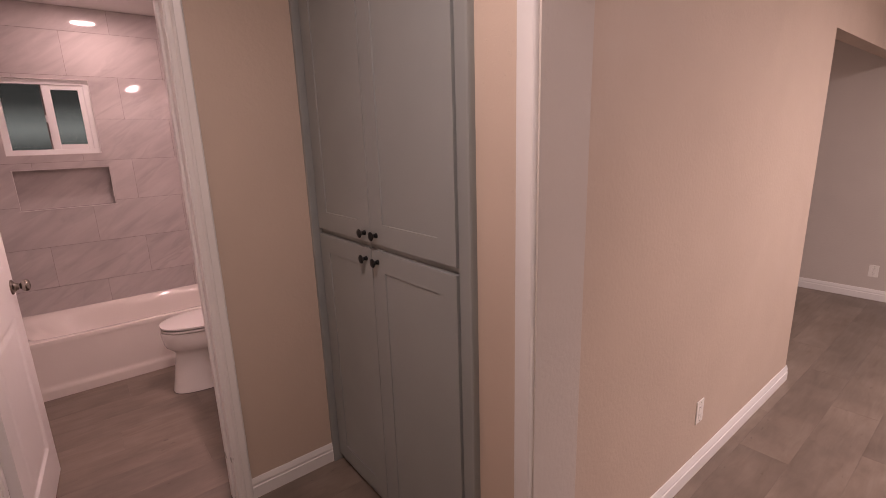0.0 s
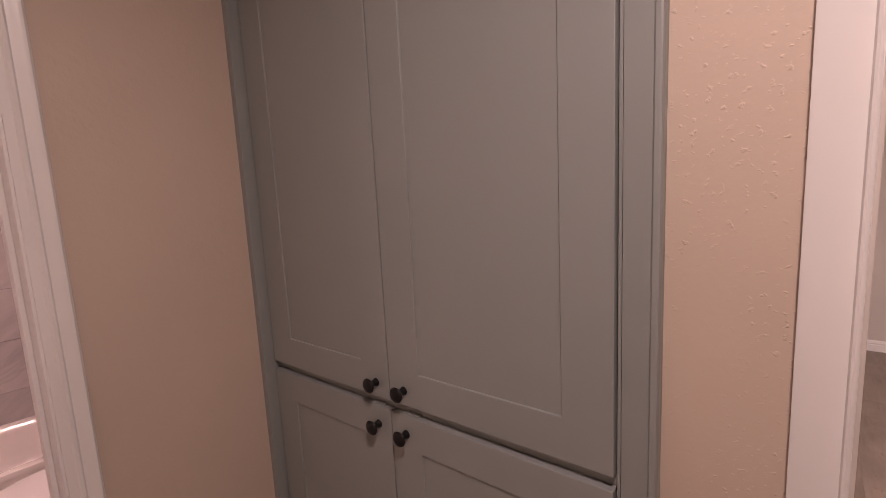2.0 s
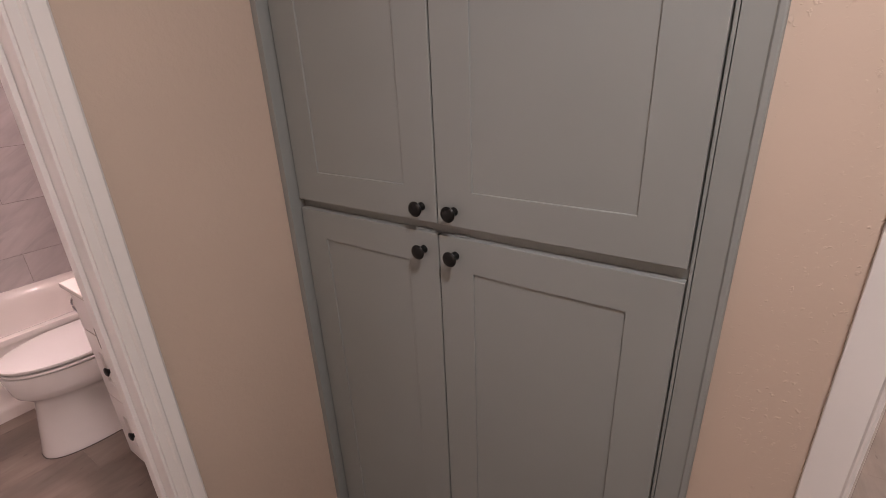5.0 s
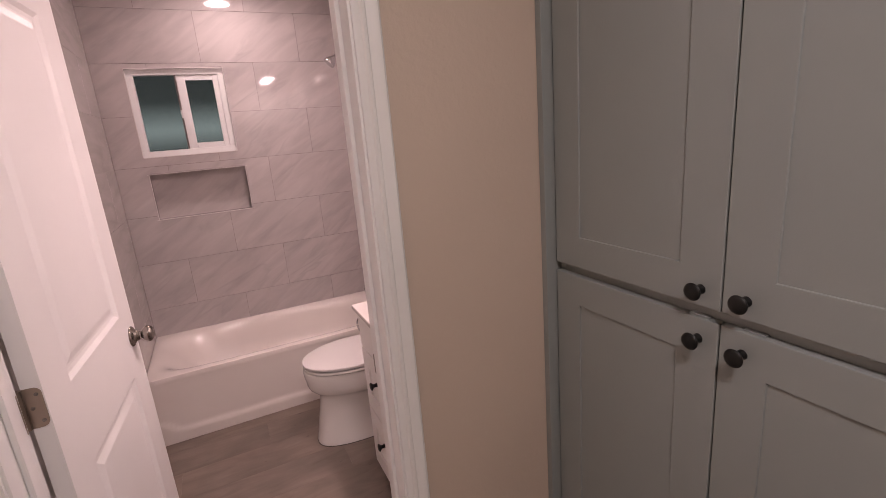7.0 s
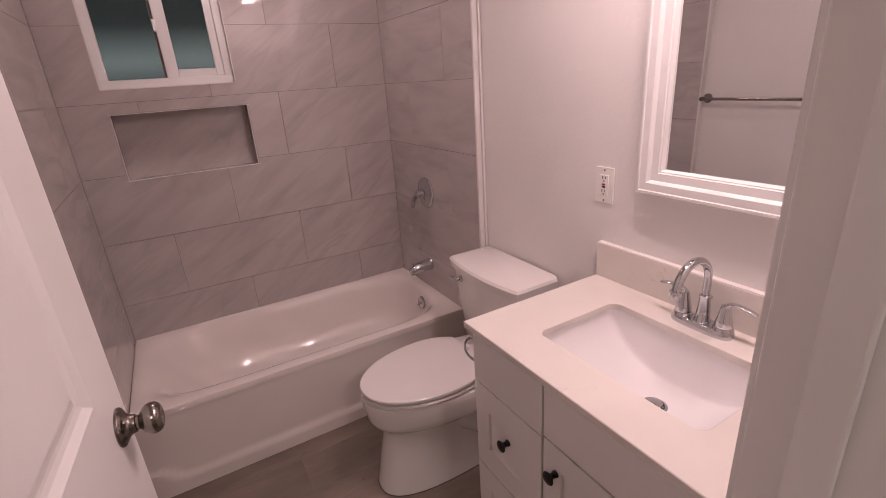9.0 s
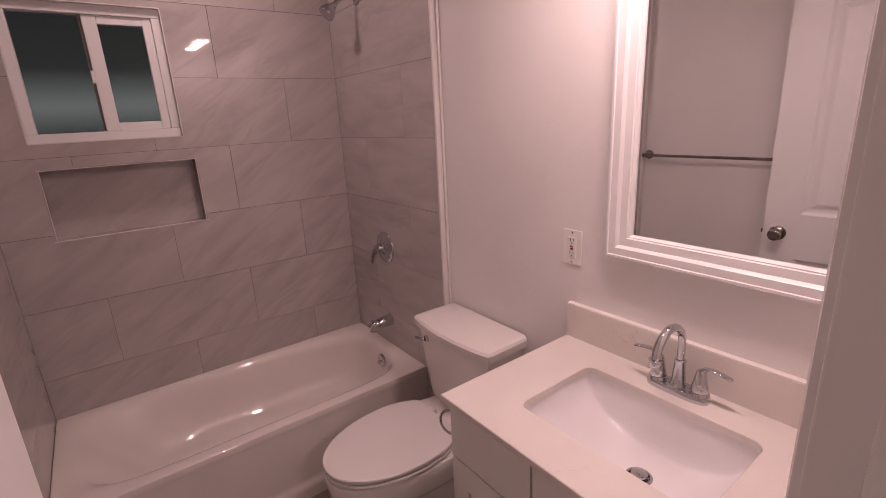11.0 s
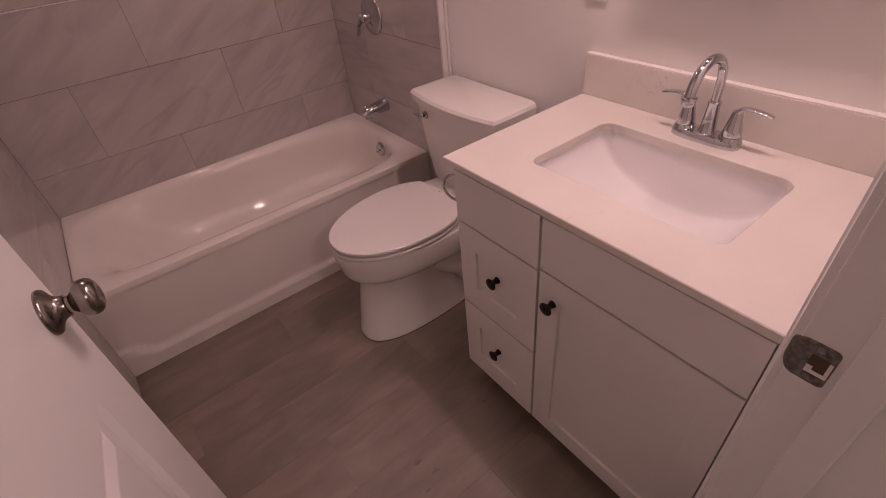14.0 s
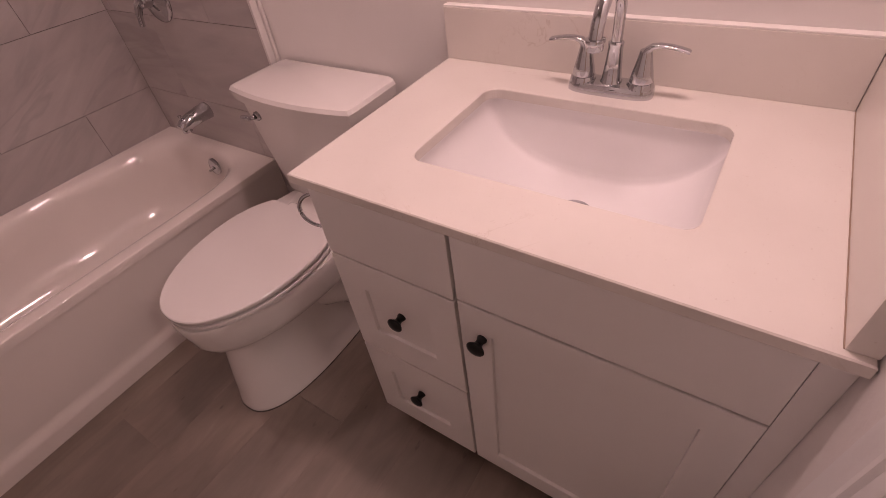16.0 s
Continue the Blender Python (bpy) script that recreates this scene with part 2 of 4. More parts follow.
def finish(bm, name, mat, smooth=False, shift=(0, 0, 0)):
    bm.normal_update()
    if any(shift):
        bmesh.ops.translate(bm, verts=bm.verts, vec=[-c for c in shift])
    if smooth:
        for f in bm.faces:
            f.smooth = True
    me = bpy.data.meshes.new(name)
    bm.to_mesh(me)
    bm.free()
    me.materials.append(mat)
    if smooth:
        me.set_sharp_from_angle(angle=radians(38))
    return me


def thing(name, at, label, category, group="", kind=""):
    ob = new(name)
    ob.empty_display_size = 0.05
    ob.location = at
    BASE[ob.name] = at
    return tagged(ob, label, category, group, kind)


def part(name, bm, mat, parent, label="", smooth=False):
    base = BASE[parent.name]
    ob = new(name, finish(bm, name, mat, smooth, base))
    ob.parent = parent
    BASE[ob.name] = base
    return tagged(ob, label)


def solo(name, bm, mat, label="", category="", kind="", smooth=False, group=""):
    ob = new(name, finish(bm, name, mat, smooth))
    BASE[ob.name] = (0, 0, 0)
    return tagged(ob, label, category, group, kind)


def add_box(bm, x0, x1, y0, y1, z0, z1, bevel=0.0, seg=2):
    made = bmesh.ops.create_cube(bm, size=1.0)["verts"]
    for v in made:
        v.co = Vector(((x0 + x1) / 2 + v.co.x * (x1 - x0), (y0 + y1) / 2 + v.co.y * (y1 - y0), (z0 + z1) / 2 + v.co.z * (z1 - z0)))
    if bevel:
        edges = {e for v in made for e in v.link_edges}
        bmesh.ops.bevel(bm, geom=list(edges), offset=bevel, segments=seg, affect='EDGES', profile=0.6)
    return bm


def box(x0, x1, y0, y1, z0, z1, bevel=0.0, seg=2):
    return add_box(bmesh.new(), x0, x1, y0, y1, z0, z1, bevel, seg)


def cut(rects, hole):
    """Rectangles (u0, u1, v0, v1) with a hole taken out."""
    out = []
    a0, a1, b0, b1 = hole
    for u0, u1, v0, v1 in rects:
        if a1 <= u0 or a0 >= u1 or b1 <= v0 or b0 >= v1:
            out.append((u0, u1, v0, v1))
            continue
        if u0 < a0:
            out.append((u0, a0, v0, v1))
        if a1 < u1:
            out.append((a1, u1, v0, v1))
        m0, m1 = max(u0, a0), min(u1, a1)
        if v0 < b0:
            out.append((m0, m1, v0, b0))
        if b1 < v1:
            out.append((m0, m1, b1, v1))
    return out


def loft(bm, rings, close_first=False, close_last=False):
    """Skin between rings of equal length."""
    rows = [[bm.verts.new(p) for p in ring] for ring in rings]
    n = len(rows[0])
    for a, b in zip(rows, rows[1:]):
        for i in range(n):
            bm.faces.new((a[i], a[(i + 1) % n], b[(i + 1) % n], b[i]))
    if close_first:
        bm.faces.new(rows[0][::-1])
    if close_last:
        bm.faces.new(rows[-1])
    bmesh.ops.recalc_face_normals(bm, faces=bm.faces)
    return bm


def turned(axis, at, profile, n=24):
    """A turned body: profile of (distance along axis, radius)."""
    bm = bmesh.new()
    a = Vector(axis).normalized()
    u = a.orthogonal().normalized()
    w = a.cross(u)
    rings = [[Vector(at) + a * d + (u * math.cos(q) + w * math.sin(q)) * max(r, 0.0003)
              for q in (2 * math.pi * i / n for i in range(n))] for d, r in profile]
    return loft(bm, rings, True, True)


def tube(points, radii, n=14, bm=None, flat=1.0):
    """A pipe along points, with a radius at each; flat squeezes it across."""
    bm = bm or bmesh.new()
    pts = [Vector(p) for p in points]
    rings = []
    ref = None
    for i, p in enumerate(pts):
        d = (pts[min(i + 1, len(pts) - 1)] - pts[max(i - 1, 0)]).normalized()
        if ref is None:
            ref = d.orthogonal().normalized()
        ref = (ref - d * ref.dot(d)).normalized()
        w = d.cross(ref)
        r = radii[i] if isinstance(radii, (list, tuple)) else radii
        rings.append([p + (ref * math.cos(q) + w * math.sin(q) * flat) * r for q in (2 * math.pi * k / n for k in range(n))])
    return loft(bm, rings, True, True)


def arc(centre, radius, a0, a1, n, u, w):
    c, u, w = Vector(centre), Vector(u), Vector(w)
    return [c + (u * math.cos(a) + w * math.sin(a)) * radius for a in (radians(a0 + (a1 - a0) * i / n) for i in range(n + 1))]


def oval(cx, cy, z, ax, ay, power=2.0, n=48, egg=0.0):
    """A superellipse ring at height z; egg narrows it towards -x."""
    out = []
    for i in range(n):
        q = 2 * math.pi * i / n
        c, s = math.cos(q), math.sin(q)
        x = math.copysign(abs(c) ** (2 / power), c)
        y = math.copysign(abs(s) ** (2 / power), s)
        out.append((cx + ax * x, cy + ay * y * (1 + egg * x), z))
    return out


def extrude_profile(profile, along, start, end, place):
    """A moulding: profile of (out, across) points carried from start to end; place turns (out, across, along) into a point."""
    bm = bmesh.new()
    return loft(bm, [[place(o, c, s) for o, c in profile] for s in (start, end)], True, True)


# ---- structure ----
WX = -1.555          # left wall
TY = 2.36            # tiled back wall
TXR, TXL = -0.030, -1.527
TRIM_Y = 1.465
WIN = (-1.360, -0.812, 1.582, 2.113)
NICHE = (-1.358, -0.775, 1.177, 1.481)


def panel_wall(name, axis, a0, a1, rects, mat, label="", bm=None):
    bm = bm or bmesh.new()
    for u0, u1, v0, v1 in rects:
        if axis == "y":
            add_box(bm, u0, u1, a0, a1, v0, v1)
        else:
            add_box(bm, a0, a1, u0, u1, v0, v1)
    return bm if name is None else solo(name, bm, mat, label, "wall", "structure")


# Bathroom back wall with window opening and niche recess
rects = cut(cut([(-1.67, 0.12, 0, CEIL)], WIN), NICHE)
bm = panel_wall(None, "y", TY + 0.008, TY + 0.10, rects, None)
panel_wall(None, "y", TY + 0.10, TY + 0.15, cut([(-1.67, 0.12, 0, CEIL)], WIN), None, bm=bm)
wall_back = solo("wall_bath_back", bm, M_GROUT, "tiled bathroom wall behind the tub", "wall", "structure")
wall_right = panel_wall("wall_bath_vanity", "x", 0.0, 0.12, [(-0.15, TY + 0.008, 0, CEIL)], M_WHITE_WALL, "white painted bathroom wall behind vanity")
wall_left = panel_wall("wall_bath_left", "x", WX - 0.12, WX, [(-0.02, TY + 0.008, 0, CEIL)], M_WHITE_WALL, "white painted bathroom wall with towel bar")
backer_r = solo("wall_tub_right", box(TXR + 0.008, 0.0, TRIM_Y, TY + 0.008, 0, CEIL), M_GROUT, "tiled wall at the tub's tap end", "wall", "structure")
backer_l = solo("wall_tub_left", box(WX, TXL - 0.008, TRIM_Y, TY + 0.008, 0, CEIL), M_GROUT, "tiled wall at the tub's far end", "wall", "structure")
# Door wall: hall side and bath side have their own paint
JR, JL, DTOP = -0.698, -1.426, 2.14
BF = -0.020          # bathroom face of the door wall
door_hole = (JL - 0.018, JR + 0.018, -0.01, DTOP + 0.018)
panel_wall("wall_hall_north", "y", -0.15, -0.07, cut([(-1.75, 0.0, 0, CEIL)], door_hole), M_BEIGE, "beige painted hall wall with bathroom doorway")
panel_wall("wall_bath_front", "y", -0.07, BF, cut([(-1.665, 0.0, 0, CEIL)], door_hole), M_WHITE_WALL, "white bathroom wall round the doorway")
# Hall right wall with the cabinet recess and a cased doorway
HX, HX2 = -0.170, 0.030
CAB0, CAB1 = -1.2085, -0.15
DW1, DW0 = -1.436, -2.30
hole = (DW0 - 0.018, DW1 + 0.018, -0.01, 2.06)
panel_wall("wall_hall_east", "x", HX, HX2, cut([(-3.30, CAB0, 0, CEIL)], hole), M_BEIGE_TEX, "textured beige hall wall beside linen cabinet")
panel_wall("wall_above_cabinet", "x", HX, HX2, [(CAB0, CAB1, 2.40, CEIL)], M_BEIGE, "beige wall above the linen cabinet")
panel_wall("wall_recess_back", "x", 0.45, 0.50, [(CAB0, CAB1, 0, CEIL)], M_BEIGE, "wall closing the cabinet recess")
panel_wall("wall_hall_west", "x", -1.75, -1.63, [(-3.30, -0.15, 0, CEIL)], M_BEIGE, "beige hall wall")
panel_wall("wall_hall_south", "y", -3.42, -3.30, [(-1.75, HX2, 0, CEIL)], M_BEIGE, "beige wall closing the hall")
# Room beyond
RX = 4.68
RY = -1.40
panel_wall("wall_room_north", "y", RY, RY + 0.10, cut([(HX2, RX, 0, CEIL)], (2.375, RX + 0.1, -0.01, 2.137)), M_BEIGE, "beige wall with a wide opening at its end")
panel_wall("wall_room_east", "x", RX, RX + 0.12, [(-4.6, 1.0, 0, CEIL)], M_GREIGE, "greige wall of the far room")
panel_wall("wall_room_south", "y", -4.72, -4.6, [(HX2, RX + 0.12, 0, CEIL)], M_GREIGE, "wall closing the far room")
panel_wall("wall_room_west", "x", HX2 - 0.12, HX2, [(-4.72, -3.42, 0, CEIL)], M_GREIGE, "wall closing the far room")
panel_wall("wall_alcove_north", "y", 1.0, 1.12, [(1.9, RX + 0.12, 0, CEIL)], M_GREIGE, "wall closing the alcove")
panel_wall("wall_alcove_west", "x", 1.9, 2.0, [(RY + 0.10, 1.0, 0, CEIL)], M_GREIGE, "wall closing the alcove")
solo("ceiling", box(-1.80, RX + 0.12, -4.72, TY + 0.15, CEIL, CEIL + 0.1), M_CEIL, "white painted ceiling", "ceiling", "structure")

# Glowing exterior sheet seen through the frosted window
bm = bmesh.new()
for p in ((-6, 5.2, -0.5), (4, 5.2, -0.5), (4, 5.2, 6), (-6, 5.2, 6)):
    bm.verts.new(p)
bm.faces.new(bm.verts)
solo("backdrop", bm, M_NIGHT, "night sheet outside the window with a painted glow band", "backdrop", "structure")


# Door jambs, stops and casings
CAS = [(0.0, 0.0), (0.010, 0.0), (0.012, 0.006), (0.012, 0.016), (0.016, 0.020), (0.016, 0.026), (0.0125, 0.030), (0.0145, 0.040), (0.0175, 0.047), (0.0175, 0.055), (0.013, 0.060), (0.0, 0.060)]


def casing_y(bm, x_in, side, z1, face, out):
    """Upright casing on a wall facing along y. side: +1 goes towards +x."""
    return loft(bm, [[(x_in + side * c, face + out * o, z) for o, c in CAS] for z in (0.0, z1)], True, True)


def head_y(bm, x0, x1, z, face, out):
    return loft(bm, [[(x, face + out * o, z + c) for o, c in CAS] for x in (x0, x1)], True, True)


REV = 0.006
bm = bmesh.new()
add_box(bm, JR, JR + 0.018, -0.152, BF + 0.002, 0, DTOP + 0.018, 0.003, 3)
solo("door_jamb_right", bm, M_TRIM, "white painted door jamb with strike plate", "door jamb", "structure")
solo("door_jamb_left", box(JL - 0.018, JL, -0.152, BF + 0.002, 0, DTOP + 0.018, 0.0015), M_TRIM, "white painted hinge-side door jamb", "door jamb", "structure")
solo("door_jamb_head", box(JL, JR, -0.152, BF + 0.002, DTOP, DTOP + 0.018), M_TRIM, "white painted door head jamb", "door jamb", "structure")
solo("door_stop_right", box(JR - 0.011, JR, -0.100, -0.062, 0, DTOP, 0.003), M_TRIM, "white door stop strip", "trim", "structure")
solo("door_stop_left", box(JL, JL + 0.011, -0.100, -0.062, 0, DTOP, 0.003), M_TRIM, "white door stop strip", "trim", "structure")
solo("door_stop_head", box(JL + 0.011, JR - 0.011, -0.100, -0.062, DTOP - 0.011, DTOP, 0.003), M_TRIM, "white door stop strip", "trim", "structure")
for face, out, tag in ((-0.15, -1, "hall"), (BF, 1, "bath")):
    solo("trim_casing_%s_right" % tag, casing_y(bmesh.new(), JR + REV, 1, DTOP + 0.066, face, out), M_TRIM, "white moulded door casing", "casing", "structure", True)
    solo("trim_casing_%s_left" % tag, casing_y(bmesh.new(), JL - REV, -1, DTOP + 0.066, face, out), M_TRIM, "white moulded door casing", "casing", "structure", True)
    solo("trim_casing_%s_head" % tag, head_y(bmesh.new(), JL - REV, JR + REV, DTOP + REV, face, out), M_TRIM, "white moulded door head casing", "casing", "structure", True)

# Cased doorway in the hall's east wall
solo("doorway_jamb_north", box(HX - 0.002, HX2 + 0.002, DW1, DW1 + 0.018, 0, 2.06, 0.0015), M_GREIGE, "greige painted doorway jamb", "door jamb", "structure")
solo("doorway_jamb_south", box(HX - 0.002, HX2 + 0.002, DW0 - 0.018, DW0, 0, 2.06, 0.0015), M_GREIGE, "greige painted doorway jamb", "door jamb", "structure")
solo("doorway_jamb_head", box(HX - 0.002, HX2 + 0.002, DW0, DW1, 2.042, 2.06), M_GREIGE, "greige painted doorway head jamb", "door jamb", "structure")


CAS_FLAT = [(0.0, 0.0), (0.013, 0.0), (0.0165, 0.002), (0.018, 0.005), (0.0165, 0.008), (0.012, 0.010), (0.0115, 0.012), (0.0115, 0.060), (0.010, 0.062), (0.0, 0.062)]


def casing_x(y_in, side, z1, face):
    return loft(bmesh.new(), [[(face - o, y_in + side * c, z) for o, c in CAS_FLAT] for z in (0.0, z1)], True, True)


solo("trim_doorway_north", casing_x(DW1 + REV, 1, 2.11, HX), M_TRIM, "white moulded doorway casing", "casing", "structure", True)
solo("trim_doorway_south", casing_x(DW0 - REV, -1, 2.11, HX), M_TRIM, "white moulded doorway casing", "casing", "structure", True)
solo("trim_doorway_head", loft(bmesh.new(), [[(HX - o, y, 2.05 + c) for o, c in CAS_FLAT] for y in (DW0 - REV, DW1 + REV)], True, True), M_TRIM, "white moulded doorway head casing", "casing", "structure", True)

# Baseboards
BB = [(0.0, 0.0), (0.014, 0.0), (0.014, 0.058), (0.010, 0.062), (0.010, 0.070), (0.0125, 0.073), (0.0125, 0.078), (0.007, 0.086), (0.007, 0.092), (0.003, 0.100), (0.0, 0.100)]


def base_y(name, x0, x1, face, out):
    solo(name, loft(bmesh.new(), [[(x, face + out * o, z) for o, z in BB] for x in (x0, x1)], True, True), M_TRIM, "white moulded baseboard", "baseboard", "structure", True)


def base_x(name, y0, y1, face, out):
    solo(name, loft(bmesh.new(), [[(face + out * o, y, z) for o, z in BB] for y in (y0, y1)], True, True), M_TRIM, "white moulded baseboard", "baseboard", "structure", True)


base_y("baseboard_hall", JR + REV + 0.060, -0.205, -0.15, -1)
base_y("baseboard_room_north", HX2, 2.389, RY, -1)
base_x("baseboard_room_corner", RY, RY + 0.10, 2.375, 1)
base_x("baseboard_room_east", -4.6, 1.0, RX, -1)
base_x("baseboard_bath_left", BF, 1.46, WX, 1)

# ---- window ----


def build_window():
    x0, x1, z0, z1 = WIN
    y = TY + 0.022
    w = thing("window_1", ((x0 + x1) / 2, y, z0), "white vinyl sliding window with dark frosted panes", "window", kind="structure")
    f = 0.036
    bm = bmesh.new()
    add_box(bm, x0, x1, y, y + 0.07, z0, z0 + f, 0.003)
    add_box(bm, x0, x1, y, y + 0.07, z1 - f, z1, 0.003)
    add_box(bm, x0, x0 + f, y + 0.001, y + 0.069, z0 + f, z1 - f, 0.003)
    add_box(bm, x1 - f, x1, y + 0.001, y + 0.069, z0 + f, z1 - f, 0.003)
    part("window_frame", bm, M_VINYL, w)
    # fixed pane
    part("pane", box(x0 + f, x0 + 0.270, y + 0.045, y + 0.050, z0 + f, z1 - f), M_FROST, w, "frosted dark glass pane").visible_shadow = False
    part("gasket", box(x0 + 0.258, x0 + 0.268, y + 0.024, y + 0.046, z0 + f, z1 - f), M_TRACK, w)
    # sliding sash
    a, b = x0 + 0.268, x1 - f
    s = part("sash", box(a, a + 0.050, y + 0.010, y + 0.036, z0 + f, z1 - f, 0.004), M_VINYL, w)
    part("sash_stile", box(b - 0.034, b, y + 0.010, y + 0.036, z0 + f, z1 - f, 0.004), M_VINYL, w)
    part("sash_rail", box(a + 0.050, b - 0.034, y + 0.011, y + 0.035, z0 + f, z0 + f + 0.034, 0.003), M_VINYL, w)
    part("sash_rail", box(a + 0.050, b - 0.034, y + 0.011, y + 0.035, z1 - f - 0.034, z1 - f, 0.003), M_VINYL, w)
    part("pane", box(a + 0.050, b - 0.034, y + 0.020, y + 0.025, z0 + f + 0.034, z1 - f - 0.034), M_FROST, w, "frosted dark glass pane").visible_shadow = False
    zc = (z0 + z1) / 2
    part("latch", box(a - 0.010, a + 0.004, y + 0.004, y + 0.020, zc - 0.035, zc + 0.015, 0.004), M_VINYL, s, "small white sash latch")


build_window()

# ---- bathtub ----


def build_tub():
    x0, x1, y0, y1, top = TXL, TXR, 1.640, TY, 0.405
    tub = thing("bathtub", ((x0 + x1) / 2, (y0 + y1) / 2, 0), "glossy white alcove bathtub with a panelled apron", "bathtub")
    # rim and basin
    bm = bmesh.new()
    n = 128

    def ring(xa, xb, ya, yb, z, power):
        out = []
        for i in range(n):
            q = 2 * math.pi * i / n
            c, s = math.cos(q), math.sin(q)
            k = (abs(c) ** power + abs(s) ** power) ** (-1 / power)
            out.append(((xa + xb) / 2 + (xb - xa) / 2 * c * k, (ya + yb) / 2 + (yb - ya) / 2 * s * k, z))
        return out

    def square(z, d=0.0):
        """The rim's straight outline, sampled at the same turns."""
        out = []
        cx, cy = (x0 + x1) / 2, (y0 + y1) / 2
        for i in range(n):
            q = 2 * math.pi * i / n
            c, s = math.cos(q), math.sin(q)
            k = 1 / max(abs(c), abs(s))
            out.append((cx + c * k * ((x1 - x0) / 2 - d), cy + s * k * ((y1 - y0) / 2 - d), z))
        return out
    rings = [square(top - 0.03), square(top - 0.007, 0.0003), square(top - 0.0022, 0.0022), square(top - 0.0004, 0.0060), square(top, 0.010),
             ring(x0 + 0.022, x1 - 0.034, y0 + 0.040, y1 - 0.018, top - 0.0005, 7.0),
             ring(x0 + 0.034, x1 - 0.048, y0 + 0.056, y1 - 0.026, top - 0.003, 6.2),
             ring(x0 + 0.050, x1 - 0.060, y0 + 0.071, y1 - 0.034, top - 0.009, 5.4),
             ring(x0 + 0.070, x1 - 0.070, y0 + 0.083, y1 - 0.042, top - 0.020, 4.8),
             ring(x0 + 0.094, x1 - 0.078, y0 + 0.092, y1 - 0.050, top - 0.038, 4.5),
             ring(x0 + 0.125, x1 - 0.086, y0 + 0.099, y1 - 0.058, top - 0.066, 4.3),
             ring(x0 + 0.165, x1 - 0.095, y0 + 0.106, y1 - 0.068, top - 0.110, 4.2),
             ring(x0 + 0.210, x1 - 0.106, y0 + 0.114, y1 - 0.080, top - 0.165, 4.1),
             ring(x0 + 0.252, x1 - 0.118, y0 + 0.124, y1 - 0.096, top - 0.215, 4.0),
             ring(x0 + 0.285, x1 - 0.134, y0 + 0.138, y1 - 0.116, top - 0.252, 3.9),
             ring(x0 + 0.318, x1 - 0.156, y0 + 0.158, y1 - 0.142, top - 0.278, 3.8),
             ring(x0 + 0.355, x1 - 0.188, y0 + 0.184, y1 - 0.174, top - 0.294, 3.6),
             ring(x0 + 0.405, x1 - 0.236, y0 + 0.220, y1 - 0.212, top - 0.302, 3.3),
             ring(x0 + 0.620, x1 - 0.480, y0 + 0.320, y1 - 0.312, top - 0.307, 2.4)]
    loft(bm, rings, False, True)
    part("basin", bm, M_TUB, tub, smooth=True)
    # apron with a raised foot band and rounded panel
    bm = bmesh.new()
    nx, nz = 72, 30
    grid = []

    def soft(a, b, v):
        v = min(max((v - a) / (b - a), 0), 1)
        return v * v * (3 - 2 * v)
    for j in range(nz + 1):
        z = (top - 0.028) * j / nz
        row = []
        for i in range(nx + 1):
            x = x0 + (x1 - x0) * i / nx
            corner = 0.06 * soft(0.10, 0.0, x - x0 - 0.03) + 0.06 * soft(0.10, 0.0, x1 - x - 0.03)
            foot = soft(0.082 + corner, 0.066 + corner, z)
            lean = 0.010 * (z / top)
            row.append(bm.verts.new((x, y0 + 0.012 - lean - 0.011 * foot + 0.002 * (1 - foot), z)))
        grid.append(row)
    for j in range(nz):
        for i in range(nx):
            bm.faces.new((grid[j][i], grid[j][i + 1], grid[j + 1][i + 1], grid[j + 1][i]))
    back = [bm.verts.new((v.co.x, y0 + 0.05, v.co.z)) for v in grid[-1]]
    for i in range(nx):
        bm.faces.new((grid[-1][i], grid[-1][i + 1], back[i + 1], back[i]))
    part("apron", bm, M_TUB, tub, smooth=True)
    part("caulk_line", box(x0 + 0.01, x1 - 0.01, y0 + 0.004, y0 + 0.012, 0, 0.003, 0.001), M_CAULK, tub)
    # overflow plate and trip lever
    o = (x1 - 0.095, 1.935, 0.350)
    pl = part("overflow_plate", turned((-1, 0, 0.12), o, [(0, 0.036), (0.006, 0.036), (0.010, 0.031), (0.012, 0.012)]), M_CHROME, tub, "round chrome overflow plate", True)
    part("trip_lever", tube([(o[0] - 0.010, o[1], o[2]), (o[0] - 0.030, o[1] + 0.004, o[2] - 0.008)], [0.006, 0.005]), M_CHROME, pl, smooth=True)
    part("drain", turned((0, 0, 1), (x1 - 0.33, 1.97, 0.098), [(0, 0.035), (0.004, 0.034), (0.006, 0.026)]), M_CHROME, tub, smooth=True)


build_tub()


